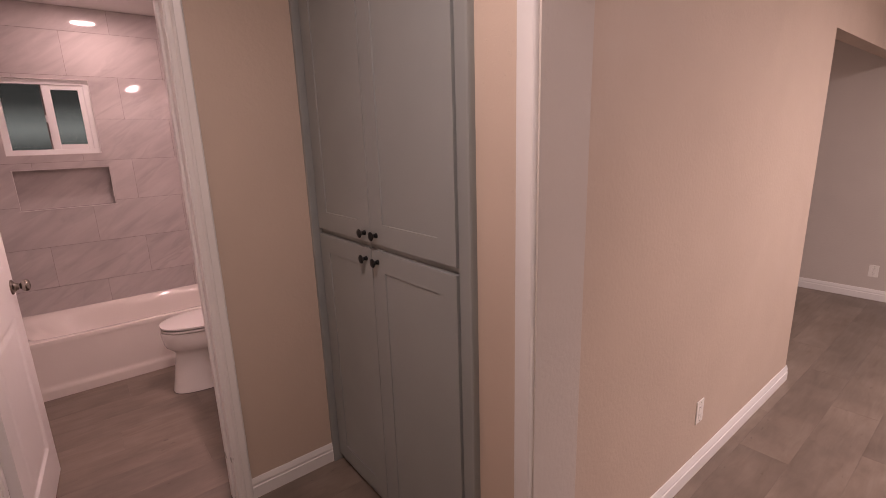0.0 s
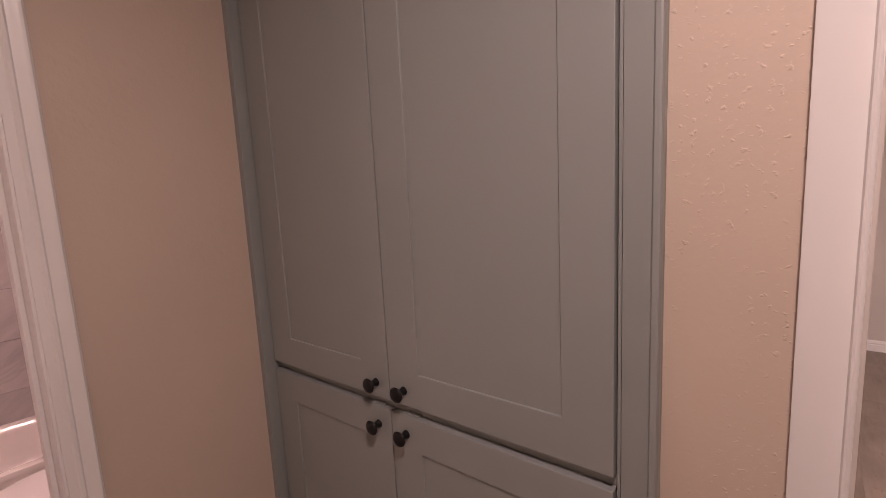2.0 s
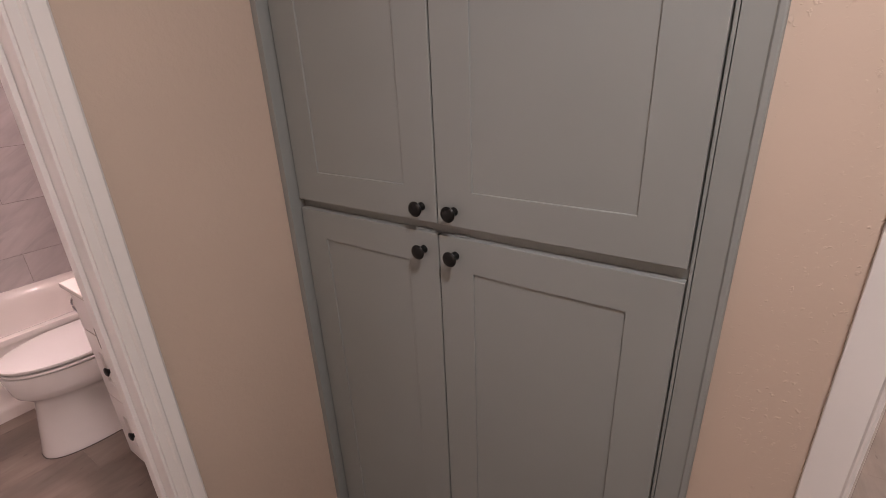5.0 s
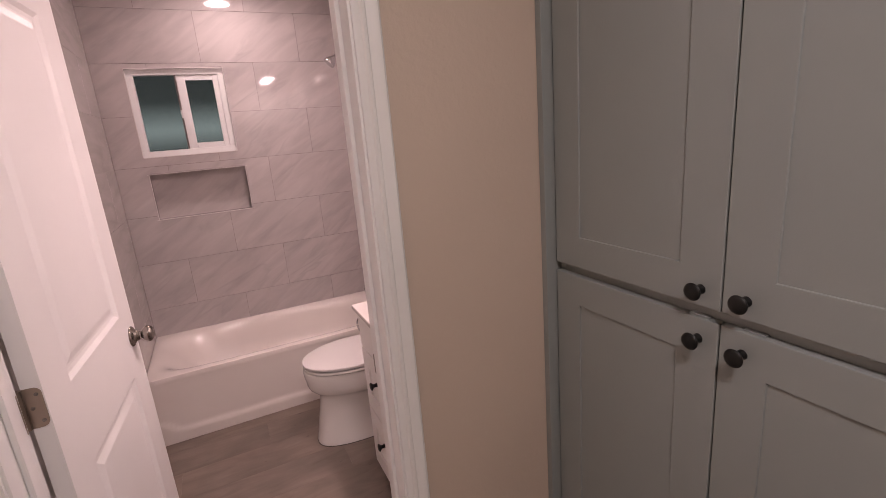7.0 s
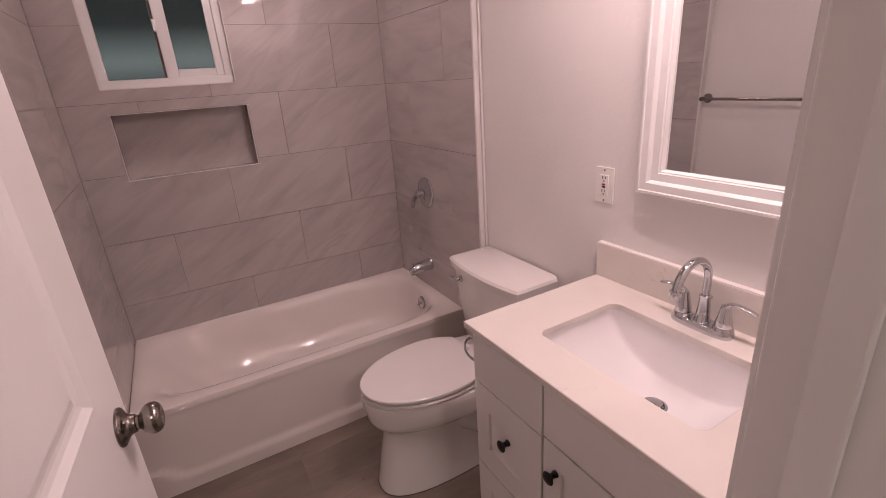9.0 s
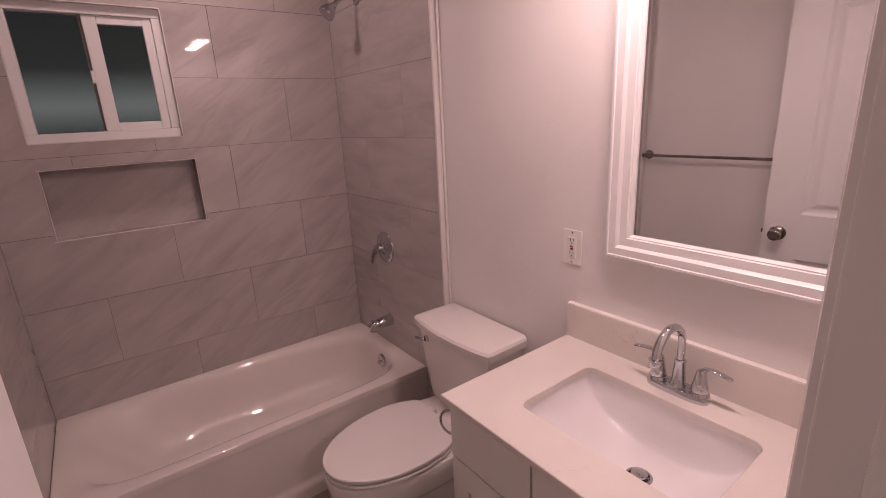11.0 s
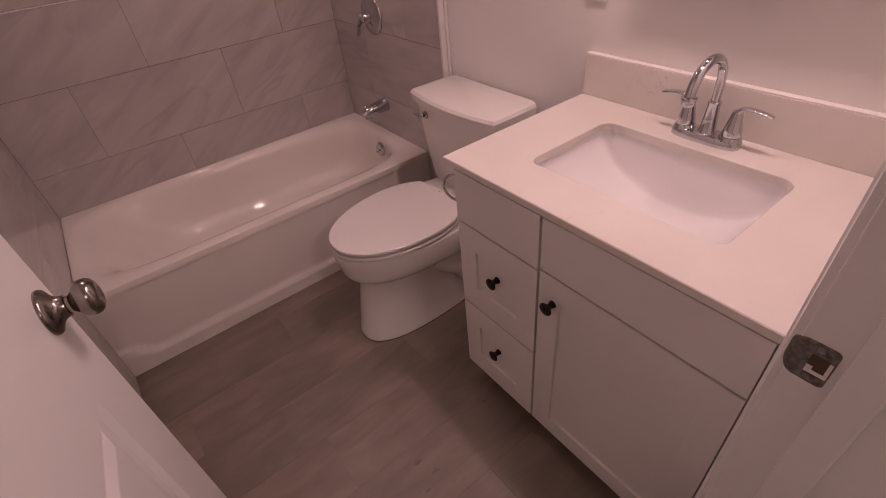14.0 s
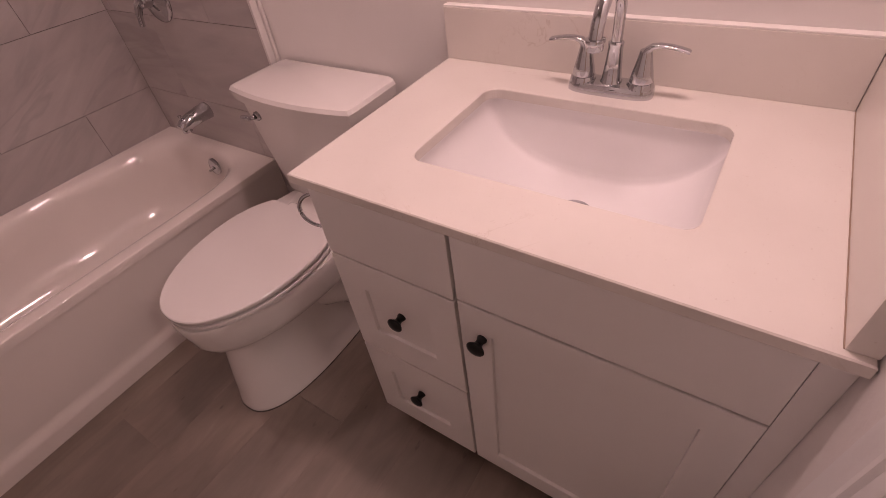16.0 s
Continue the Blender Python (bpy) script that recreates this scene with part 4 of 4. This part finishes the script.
def build_mirror():
    y0, y1, z0, z1 = 0.074, 0.650, 1.195, 1.960
    m = thing("wall_mirror", (0, (y0 + y1) / 2, z0), "white moulded framed wall mirror above the vanity", "mirror")
    w = 0.067
    prof = [(0.0, 0.0), (0.034, 0.0), (0.037, 0.002), (0.037, 0.008), (0.034, 0.010), (0.035, 0.030), (0.031, 0.034), (0.024, 0.037), (0.024, 0.058), (0.020, 0.060), (0.020, 0.063), (0.012, w), (0.0, w)]

    def bar(a, b, along):
        # mitred moulding: a and b are the outer corners
        rings = []
        for (cy, cz), sy, sz in ((a, 1 if a[0] == y0 else -1, 1 if a[1] == z0 else -1), (b, 1 if b[0] == y0 else -1, 1 if b[1] == z0 else -1)):
            rings.append([(-o, cy + sy * c, cz + sz * c) for o, c in prof])
        return loft(bmesh.new(), rings, True, True)
    for a, b in (((y0, z0), (y1, z0)), ((y1, z0), (y1, z1)), ((y1, z1), (y0, z1)), ((y0, z1), (y0, z0))):
        part("frame_bar", bar(a, b, None), M_TRIM, m, smooth=True)
    part("glass", box(-0.007, -0.002, y0 + w - 0.004, y1 - w + 0.004, z0 + w - 0.004, z1 - w + 0.004), M_MIRROR, m, "silvered mirror glass")


build_mirror()


def outlet(name, at, u, out, label, gfci):
    """A wall outlet: at its centre, u along the wall, out of the wall."""
    at, u, out = Vector(at), Vector(u), Vector(out)
    o = thing(name, at, label, "outlet")

    def slab(a0, a1, z0, z1, d0, d1, bevel=0.0):
        bm = bmesh.new()
        p, q = at + u * a0 + out * d0, at + u * a1 + out * d1
        add_box(bm, min(p.x, q.x), max(p.x, q.x), min(p.y, q.y), max(p.y, q.y), at.z + z0, at.z + z1, bevel)
        return bm
    part("cover_plate", slab(-0.035, 0.035, -0.057, 0.057, 0, 0.0055, 0.002), M_PLATE, o)
    part("receptacle", slab(-0.0165, 0.0165, -0.033, 0.033, 0.004, 0.0075, 0.001), M_PLATE, o)
    for zc in (0.021, -0.021):
        for a in (-0.006, 0.006):
            part("slot", slab(a - 0.0013, a + 0.0013, zc, zc + 0.008, 0.0072, 0.0079), M_SLOT, o)
        part("ground_slot", slab(-0.0022, 0.0022, zc - 0.009, zc - 0.005, 0.0072, 0.0079), M_SLOT, o)
    if gfci:
        part("reset_button", slab(-0.006, 0.006, 0.001, 0.006, 0.0072, 0.0090, 0.0005), M_RED, o, "red reset button")
        part("test_button", slab(-0.006, 0.006, -0.007, -0.002, 0.0072, 0.0090, 0.0005), M_SLOT, o, "black test button")
    for z in (-0.048, 0.048):
        part("screw", slab(-0.0025, 0.0025, z - 0.0025, z + 0.0025, 0.005, 0.0062, 0.0005), M_NICKEL, o)


outlet("gfci_outlet", (0, 0.790, 1.186), (0, 1, 0), (-1, 0, 0), "white wall outlet with red and black test buttons", True)
outlet("wall_outlet", (1.05, RY, 0.335), (1, 0, 0), (0, -1, 0), "white wall outlet above the baseboard", False)
outlet("wall_outlet", (RX, -1.435, 0.275), (0, 1, 0), (-1, 0, 0), "white wall outlet on the far wall", False)

# ---- bathroom door, open against the left wall ----


def build_door():
    x1 = -1.390          # face seen from the room
    x0 = x1 - 0.035
    y0, y1 = 0.000, 0.712
    z0, z1 = 0.012, DTOP - 0.004
    d = thing("door_1", (x0, y0, 0), "open white two-panel bathroom door", "door", kind="structure")
    d.rotation_euler = (0, 0, radians(-4.3))
    pans = ((0.21, 0.892), (1.103, 1.995))
    py0, py1 = y0 + 0.130, y1 - 0.135
    rects = [(y0, y1, z0, z1)]
    for a, b in pans:
        rects = cut(rects, (py0, py1, a, b))
    bm = bmesh.new()
    for a, b, c, e in rects:
        add_box(bm, x0, x1, a, b, c, e)
    for a, b in pans:
        for face, s in ((x1, -1), (x0, 1)):
            def ring(inset, depth):
                return [(face + s * depth, yy, zz) for yy, zz in ((py0 + inset, a + inset), (py1 - inset, a + inset), (py1 - inset, b - inset), (py0 + inset, b - inset))]
            rings = [ring(0, 0), ring(0.012, 0.0085), ring(0.022, 0.0105), ring(0.030, 0.0100), ring(0.050, 0.0035), ring(0.054, 0.003)]
            loft(bm, rings, False, True)
    part("leaf", bm, M_DOOR, d)
    kz, ky = 1.008, y1 - 0.060
    for s, face in ((1, x1), (-1, x0)):
        k = part("door_knob", turned((s, 0, 0), (face, ky, kz), [(0.024, 0.0125), (0.030, 0.0125), (0.033, 0.0165), (0.037, 0.0220), (0.043, 0.0262), (0.050, 0.0278), (0.057, 0.0268), (0.062, 0.0235), (0.065, 0.0180), (0.066, 0.0120), (0.0645, 0.0080), (0.0645, 0.0020)], 36), M_NICKEL, d, "satin nickel round knob", True)
        part("rosette", turned((s, 0, 0), (face, ky, kz), [(0, 0.0345), (0.003, 0.0345), (0.006, 0.0325), (0.009, 0.0265), (0.013, 0.0205), (0.018, 0.0170), (0.025, 0.0155), (0.026, 0.0140)], 36), M_NICKEL, k, smooth=True)
    part("latch_plate", box(x0 + 0.005, x1 - 0.005, y1 - 0.001, y1 + 0.0015, kz - 0.028, kz + 0.028), M_NICKEL, d)
    part("latch_bolt", box(x0 + 0.011, x1 - 0.011, y1, y1 + 0.010, kz - 0.009, kz + 0.009, 0.003), M_NICKEL, d)
    for hz in (0.25, 1.115, 1.92):
        pts = [(x0 - 0.004, hz - 0.0445), (x0 - 0.004, hz + 0.0445)]
        for cz, a0 in ((hz + 0.0305, 90), (hz - 0.0305, 0)):
            pts += [(x1 - 0.0165 + 0.014 * math.cos(radians(a0 - 15 * k)), cz + 0.014 * math.sin(radians(a0 - 15 * k))) for k in range(7)]
        h = part("hinge", loft(bmesh.new(), [[(px, yy, pz) for px, pz in pts] for yy in (y0 + 0.001, y0 - 0.0020, y0 - 0.0026)], True, True), M_HINGE, d, "aged nickel hinge with rounded corners")
        part("hinge_leaf", box(JL - 0.0005, JL + 0.002, y0 - 0.056, BF - 0.001, hz - 0.0445, hz + 0.0445, 0.001), M_HINGE, h)
        part("knuckle", turned((0, 0, 1), (x0 - 0.005, y0 - 0.005, hz - 0.0455), [(0, 0.0045), (0.001, 0.0065), (0.0295, 0.0065), (0.030, 0.0058), (0.0305, 0.0065), (0.0600, 0.0065), (0.0605, 0.0058), (0.061, 0.0065), (0.090, 0.0065), (0.091, 0.0045)], 16), M_HINGE, h, smooth=True)
        for dz in (-0.030, 0.0, 0.030):
            part("screw", turned((0, -1, 0), ((x0 + x1) / 2 + 0.006 * (1 if dz else -1), y0 - 0.002, hz + dz), [(0, 0.0042), (0.0012, 0.004)], 10), M_STRIKE, h)


build_door()


def build_strike():
    z, y = 1.005, -0.043
    s = thing("strike_plate", (JR, y, z), "worn dark metal strike plate on the jamb", "strike plate")
    # flat plate, then a lip that tapers and curls round the jamb's edge
    edge = BF + 0.002
    y0, lip, hz = -0.0555, edge + 0.006, 0.0275
    rings = []
    n = 22
    for i in range(n + 1):
        yy = y0 + (lip - y0) * (0.5 - 0.5 * math.cos(math.pi * i / n))
        near = max(0.0, y0 + 0.006 - yy)
        far = max(0.0, yy - (lip - 0.016)) / 0.0162
        h = (hz - 0.006 + math.sqrt(max(0.0, 0.006 ** 2 - near ** 2))) * (0.30 + 0.70 * math.sqrt(1 - far ** 2))
        bend = max(0.0, yy - (edge - 0.005)) ** 2 * 70
        rings.append([(JR - 0.0022 + bend, yy, z + h - 0.0008), (JR - 0.0022 + bend, yy, z - h + 0.0008), (JR - 0.0014 + bend, yy, z - h), (JR + bend, yy, z - h), (JR + bend, yy, z + h), (JR - 0.0014 + bend, yy, z + h)])
    part("plate", loft(bmesh.new(), rings, True, True), M_STRIKE, s, smooth=True)
    chip = bmesh.new()
    add_box(chip, JR - 0.0028, JR - 0.0015, y - 0.011, y + 0.009, z - 0.0135, z - 0.0085, 0.0006)
    add_box(chip, JR - 0.0027, JR - 0.0015, y - 0.011, y - 0.0075, z - 0.0085, z + 0.010, 0.0006)
    add_box(chip, JR - 0.0027, JR - 0.0015, y + 0.003, y + 0.009, z - 0.0085, z - 0.003, 0.0006)
    part("pocket_edge", chip, M_CAULK, s, "chipped pale edge of the pocket")
    part("pocket", box(JR - 0.0025, JR - 0.0015, y - 0.0075, y + 0.0090, z - 0.0085, z + 0.0125, 0.0004), M_POCKET, s, "raw wood in the latch pocket")
    for dz in (-0.0205, 0.0205):
        part("screw", turned((-1, 0, 0), (JR - 0.0018, y + 0.004, z + dz), [(0, 0.0046), (0.001, 0.0040), (0.0008, 0.001)], 14), M_NICKEL, s)


build_strike()


def build_towel_bar():
    z, ya, yb = 1.328, 1.428, 0.660
    t = thing("towel_bar", (WX, (ya + yb) / 2, z), "satin nickel towel bar on the white wall", "towel bar")
    for y in (ya, yb):
        part("post", turned((1, 0, 0), (WX, y, z), [(0, 0.026), (0.006, 0.026), (0.012, 0.019), (0.022, 0.012), (0.052, 0.012), (0.066, 0.013), (0.068, 0.008)]), M_NICKEL, t, smooth=True)
    part("bar", tube([(WX + 0.056, ya, z), (WX + 0.056, yb, z)], 0.008), M_NICKEL, t, smooth=True)


build_towel_bar()

# ---- linen cabinet in the hall ----


def build_linen():
    c = thing("linen_cabinet", (-0.18, -0.67, 0), "grey shaker built-in linen cabinet with four doors", "cabinet")
    FX = -0.178
    DX = -0.198
    y0, y1 = CAB0, CAB1
    bm = bmesh.new()
    add_box(bm, FX - 0.012, FX + 0.020, -1.202, -1.1555, 0, 2.40, 0.001)
    add_box(bm, FX - 0.010, FX + 0.020, -1.1543, -1.1487, 0, 2.40, 0.001)
    add_box(bm, FX + 0.001, FX + 0.020, -1.160, -1.140, 0.076, 2.32)
    add_box(bm, FX, FX + 0.020, -0.195, -0.151, 0, 2.40, 0.001)
    add_box(bm, FX + 0.0005, FX + 0.020, -1.150, -0.195, 0, 0.075)
    add_box(bm, FX + 0.0005, FX + 0.020, -1.150, -0.195, 1.185, 1.260)
    add_box(bm, FX + 0.0005, FX + 0.020, -1.150, -0.195, 2.33, 2.40)
    part("face_frame", bm, M_CAB_GAP, c)
    bm = bmesh.new()
    add_box(bm, FX + 0.02, 0.44, y0 + 0.01, y0 + 0.03, 0, 2.40)
    add_box(bm, FX + 0.02, 0.44, y1 - 0.03, y1 - 0.01, 0, 2.40)
    add_box(bm, 0.42, 0.44, y0 + 0.03, y1 - 0.03, 0, 2.40)
    part("carcass", bm, M_CAB_GAP, c)
    part("edge_strip", loft(bmesh.new(), [[(FX + a, -1.210 + b, z) for a, b in ((0.012, 0), (-0.008, 0), (-0.015, 0.002), (-0.016, 0.005), (-0.016, 0.011), (-0.0135, 0.0135), (0.012, 0.0135))] for z in (0, 2.40)], True, True), M_CAB, c)
    part("edge_strip", box(FX - 0.050, FX + 0.010, -0.172, -0.151, 0.0, 2.40, 0.002), M_CAB, c)
    ST, RL, T = 0.088, 0.080, 0.019
    for name, (a, b), kside in (("l", (-0.641, -0.178), 1), ("r", (-1.146, -0.645), -1)):
        for z0, z1, kz in ((0.045, 1.203, 1.160), (1.228, 2.345, 1.263)):
            d = part("door", shaker_bm(DX, a, b, z0, z1, T, ST, RL, 0.0045), M_CAB, c)
            ky = a + 0.040 if kside == 1 else b - 0.043
            part("knob", knob_bm(DX, ky, kz, 1.0), M_BLACK, d, "black flared knob", True)
    for yy in (-0.595, -0.700):
        part("catch", box(FX - 0.012, FX + 0.002, yy - 0.020, yy + 0.020, 1.2035, 1.2065, 0.001), M_CAB_GAP, c)


build_linen()

# ---- ceiling lights ----


def lamp(at, label):
    x, y = at
    l = thing("ceiling_light", (x, y, CEIL), label, "ceiling light", "recessed ceiling lights")
    part("trim_ring", turned((0, 0, -1), (x, y, CEIL), [(0, 0.098), (0.006, 0.097), (0.012, 0.088), (0.013, 0.080), (0.004, 0.078)], 40), M_TRIM, l, smooth=True)
    part("lens", turned((0, 0, -1), (x, y, CEIL - 0.002), [(0, 0.078), (0.012, 0.077), (0.014, 0.070)], 40), M_LENS, l, "glowing round lens", True)




def build_vanity_light():
    v = thing("vanity_light", (0, VAN_Y, VAN_Z), "wall light with three white shades above the mirror, lit", "wall light")
    part("backplate", box(-0.022, 0, VAN_Y - 0.26, VAN_Y + 0.26, VAN_Z + 0.07, VAN_Z + 0.13, 0.006), M_CHROME, v)
    for off in (-0.19, 0.0, 0.19):
        y = VAN_Y + off
        part("arm", tube([(-0.02, y, VAN_Z + 0.10), (-0.20, y, VAN_Z + 0.12), (-0.28, y, VAN_Z + 0.11), (-0.30, y, VAN_Z + 0.07)], 0.008), M_CHROME, v, smooth=True)
        s = part("shade", turned((0, 0, -1), (-0.30, y, VAN_Z + 0.08), [(0, 0.022), (0.02, 0.036), (0.05, 0.050), (0.085, 0.056), (0.087, 0.053), (0.05, 0.047), (0.045, 0.018)], 32), M_TRIM, v, smooth=True)
        part("lens", turned((0, 0, -1), (-0.30, y, VAN_Z + 0.03), [(0, 0.046), (0.028, 0.050), (0.034, 0.042)], 28), M_LENS, s, "glowing round lens", True)


build_vanity_light()

# The last two fixtures are added, unseen, to go with the fill lights
for at in (LAMP_A, LAMP_H, LAMP_R, LAMP_N):
    lamp(at, "lit round white recessed ceiling light; those beyond the hall are added")

# ---- tiles, planks ----


def tile_mesh(rects, thick, axis, face, out):
    """Flat pieces of one tile; rects lie in (u, z), the front at face."""
    bm = bmesh.new()
    for u0, u1, v0, v1 in rects:
        a, b = (face, face - out * thick)
        if axis == "y":
            add_box(bm, u0, u1, min(a, b), max(a, b), v0, v1)
        else:
            add_box(bm, min(a, b), max(a, b), u0, u1, v0, v1)
    return bm


ROWS = [0.0, 0.280, 0.590, 0.900, 1.212, 1.525, 1.834, 2.142, 2.450, CEIL]
G = 0.0009


def lay_tiles(parent, axis, face, out, u_lo, u_hi, joints, holes, z_from):
    for k, (v0, v1) in enumerate(zip(ROWS, ROWS[1:])):
        if v1 < z_from:
            continue
        at = joints[k % 2]
        edges = [u_lo] + [u for u in (at + 0.6170 * i for i in range(-8, 9)) if u_lo + 0.02 < u < u_hi - 0.02] + [u_hi]
        for u0, u1 in zip(edges, edges[1:]):
            rects = [(u0 + G, u1 - G, v0 + G, v1 - G)]
            for h in holes:
                rects = cut(rects, h)
            if not rects:
                continue
            me = finish(tile_mesh(rects, 0.007, axis, face, out), "tile", M_TILE, False, ((u0 + u1) / 2 if axis == "y" else face, face if axis == "y" else (u0 + u1) / 2, (v0 + v1) / 2))
            ob = new("tile", me)
            ob.location = ((u0 + u1) / 2 if axis == "y" else face, face if axis == "y" else (u0 + u1) / 2, (v0 + v1) / 2)
            ob.parent = parent
            BASE[ob.name] = (0, 0, 0)


lay_tiles(wall_back, "y", TY, -1, TXL, TXR, (-0.621, -0.312), (WIN, NICHE), 0.38)
lay_tiles(backer_r, "x", TXR, -1, TRIM_Y, TY - 0.0, (2.07, 1.70), (), 0.0)
lay_tiles(backer_l, "x", TXL, 1, TRIM_Y, TY - 0.0, (2.07, 1.70), (), 0.0)
# Niche lining
bm = bmesh.new()
a, b, c0, c1 = NICHE
add_box(bm, a, b, TY + 0.090, TY + 0.098, c0, c1)
add_box(bm, a, b, TY + 0.001, TY + 0.090, c0 - 0.004, c0 + 0.004)
add_box(bm, a, b, TY + 0.001, TY + 0.090, c1 - 0.004, c1 + 0.004)
add_box(bm, a - 0.004, a + 0.004, TY + 0.001, TY + 0.090, c0, c1)
add_box(bm, b - 0.004, b + 0.004, TY + 0.001, TY + 0.090, c0, c1)
ob = solo("niche_lining", bm, M_TILE)
ob.parent = wall_back
# Window reveal and metal edge trims
bm = bmesh.new()
a, b, c0, c1 = WIN
for r in ((a, b, c0 - 0.003, c0 + 0.001), (a, b, c1 - 0.001, c1 + 0.003)):
    add_box(bm, r[0], r[1], TY - 0.001, TY + 0.03, r[2], r[3])
for r in ((a - 0.003, a + 0.001), (b - 0.001, b + 0.003)):
    add_box(bm, r[0], r[1], TY - 0.001, TY + 0.03, c0, c1)
solo("trim_window_edge", bm, M_TILE_TRIM, "thin white tile edge trim round the window", "trim", "structure")
bm = bmesh.new()
a, b, c0, c1 = NICHE
for u0, u1, v0, v1 in ((a - 0.004, b + 0.004, c0 + 0.0042, c0 + 0.0072), (a - 0.004, b + 0.004, c1 - 0.0066, c1 - 0.0042), (a + 0.0042, a + 0.0066, c0 + 0.0072, c1 - 0.0066), (b - 0.0066, b - 0.0042, c0 + 0.0072, c1 - 0.0066)):
    add_box(bm, u0, u1, TY - 0.0015, TY + 0.006, v0, v1)
solo("trim_niche_edge", bm, M_TILE_TRIM, "thin white edge trim round the wall niche", "trim", "structure")
bm = bmesh.new()
add_box(bm, TXR - 0.003, -0.001, TRIM_Y - 0.010, TRIM_Y, 0, CEIL, 0.002)
add_box(bm, -0.012, -0.001, TRIM_Y - 0.022, TRIM_Y - 0.010, 0, CEIL, 0.004)
solo("trim_tile_right", bm, M_TILE_TRIM, "white tile edge trim beside the tub", "trim", "structure")
solo("trim_tile_left", box(WX, TXL + 0.003, TRIM_Y - 0.010, TRIM_Y, 0, CEIL, 0.002), M_TILE_TRIM, "white tile edge trim beside the tub", "trim", "structure")

# Floor of planks on a dark sheet
floor = solo("floor", box(-1.80, RX + 0.12, -4.72, TY + 0.1, -0.10, -0.0045), M_SUBFLOOR, "grey-brown wood-look vinyl plank floor", "floor", "structure")
PW, PL = 0.215, 1.22


def plank_mesh(length, width):
    bm = box(-length / 2 + 0.00015, length / 2 - 0.00015, -width / 2 + 0.00015, width / 2 - 0.00015, -0.0045, 0.0)
    top = [e for e in bm.edges if all(v.co.z > -0.001 for v in e.verts)]
    bmesh.ops.bevel(bm, geom=top, offset=0.0004, segments=1, affect='EDGES')
    return finish(bm, "plank", M_WOOD)


FULL = plank_mesh(PL, PW)


def plank_rows(x_lo, x_hi, y_lo, y_hi):
    k0 = math.floor((y_lo - 0.686) / PW)
    k1 = math.ceil((y_hi - 0.686) / PW)
    for k in range(k0, k1):
        ya, yb = 0.686 + k * PW, 0.686 + (k + 1) * PW
        ya, yb = max(ya, y_lo), min(yb, y_hi)
        if yb - ya < 0.01:
            continue
        start = (-1.06 + (k * 0.437) % PL) if k else -1.06
        x = start
        while x > x_lo:
            x -= PL
        while x < x_hi:
            a, b = max(x, x_lo), min(x + PL, x_hi)
            if b - a > 0.01:
                whole = abs(b - a - PL) < 1e-6 and abs(yb - ya - PW) < 1e-6
                ob = new("plank", FULL if whole else plank_mesh(b - a, yb - ya))
                ob.location = ((a + b) / 2, (ya + yb) / 2, 0)
                ob.parent = floor
            x += PL


plank_rows(-1.66, 0.10, -3.40, 1.66)
plank_rows(0.10, RX, -4.60, -1.19)
plank_rows(1.98, RX, -1.19, 1.0)
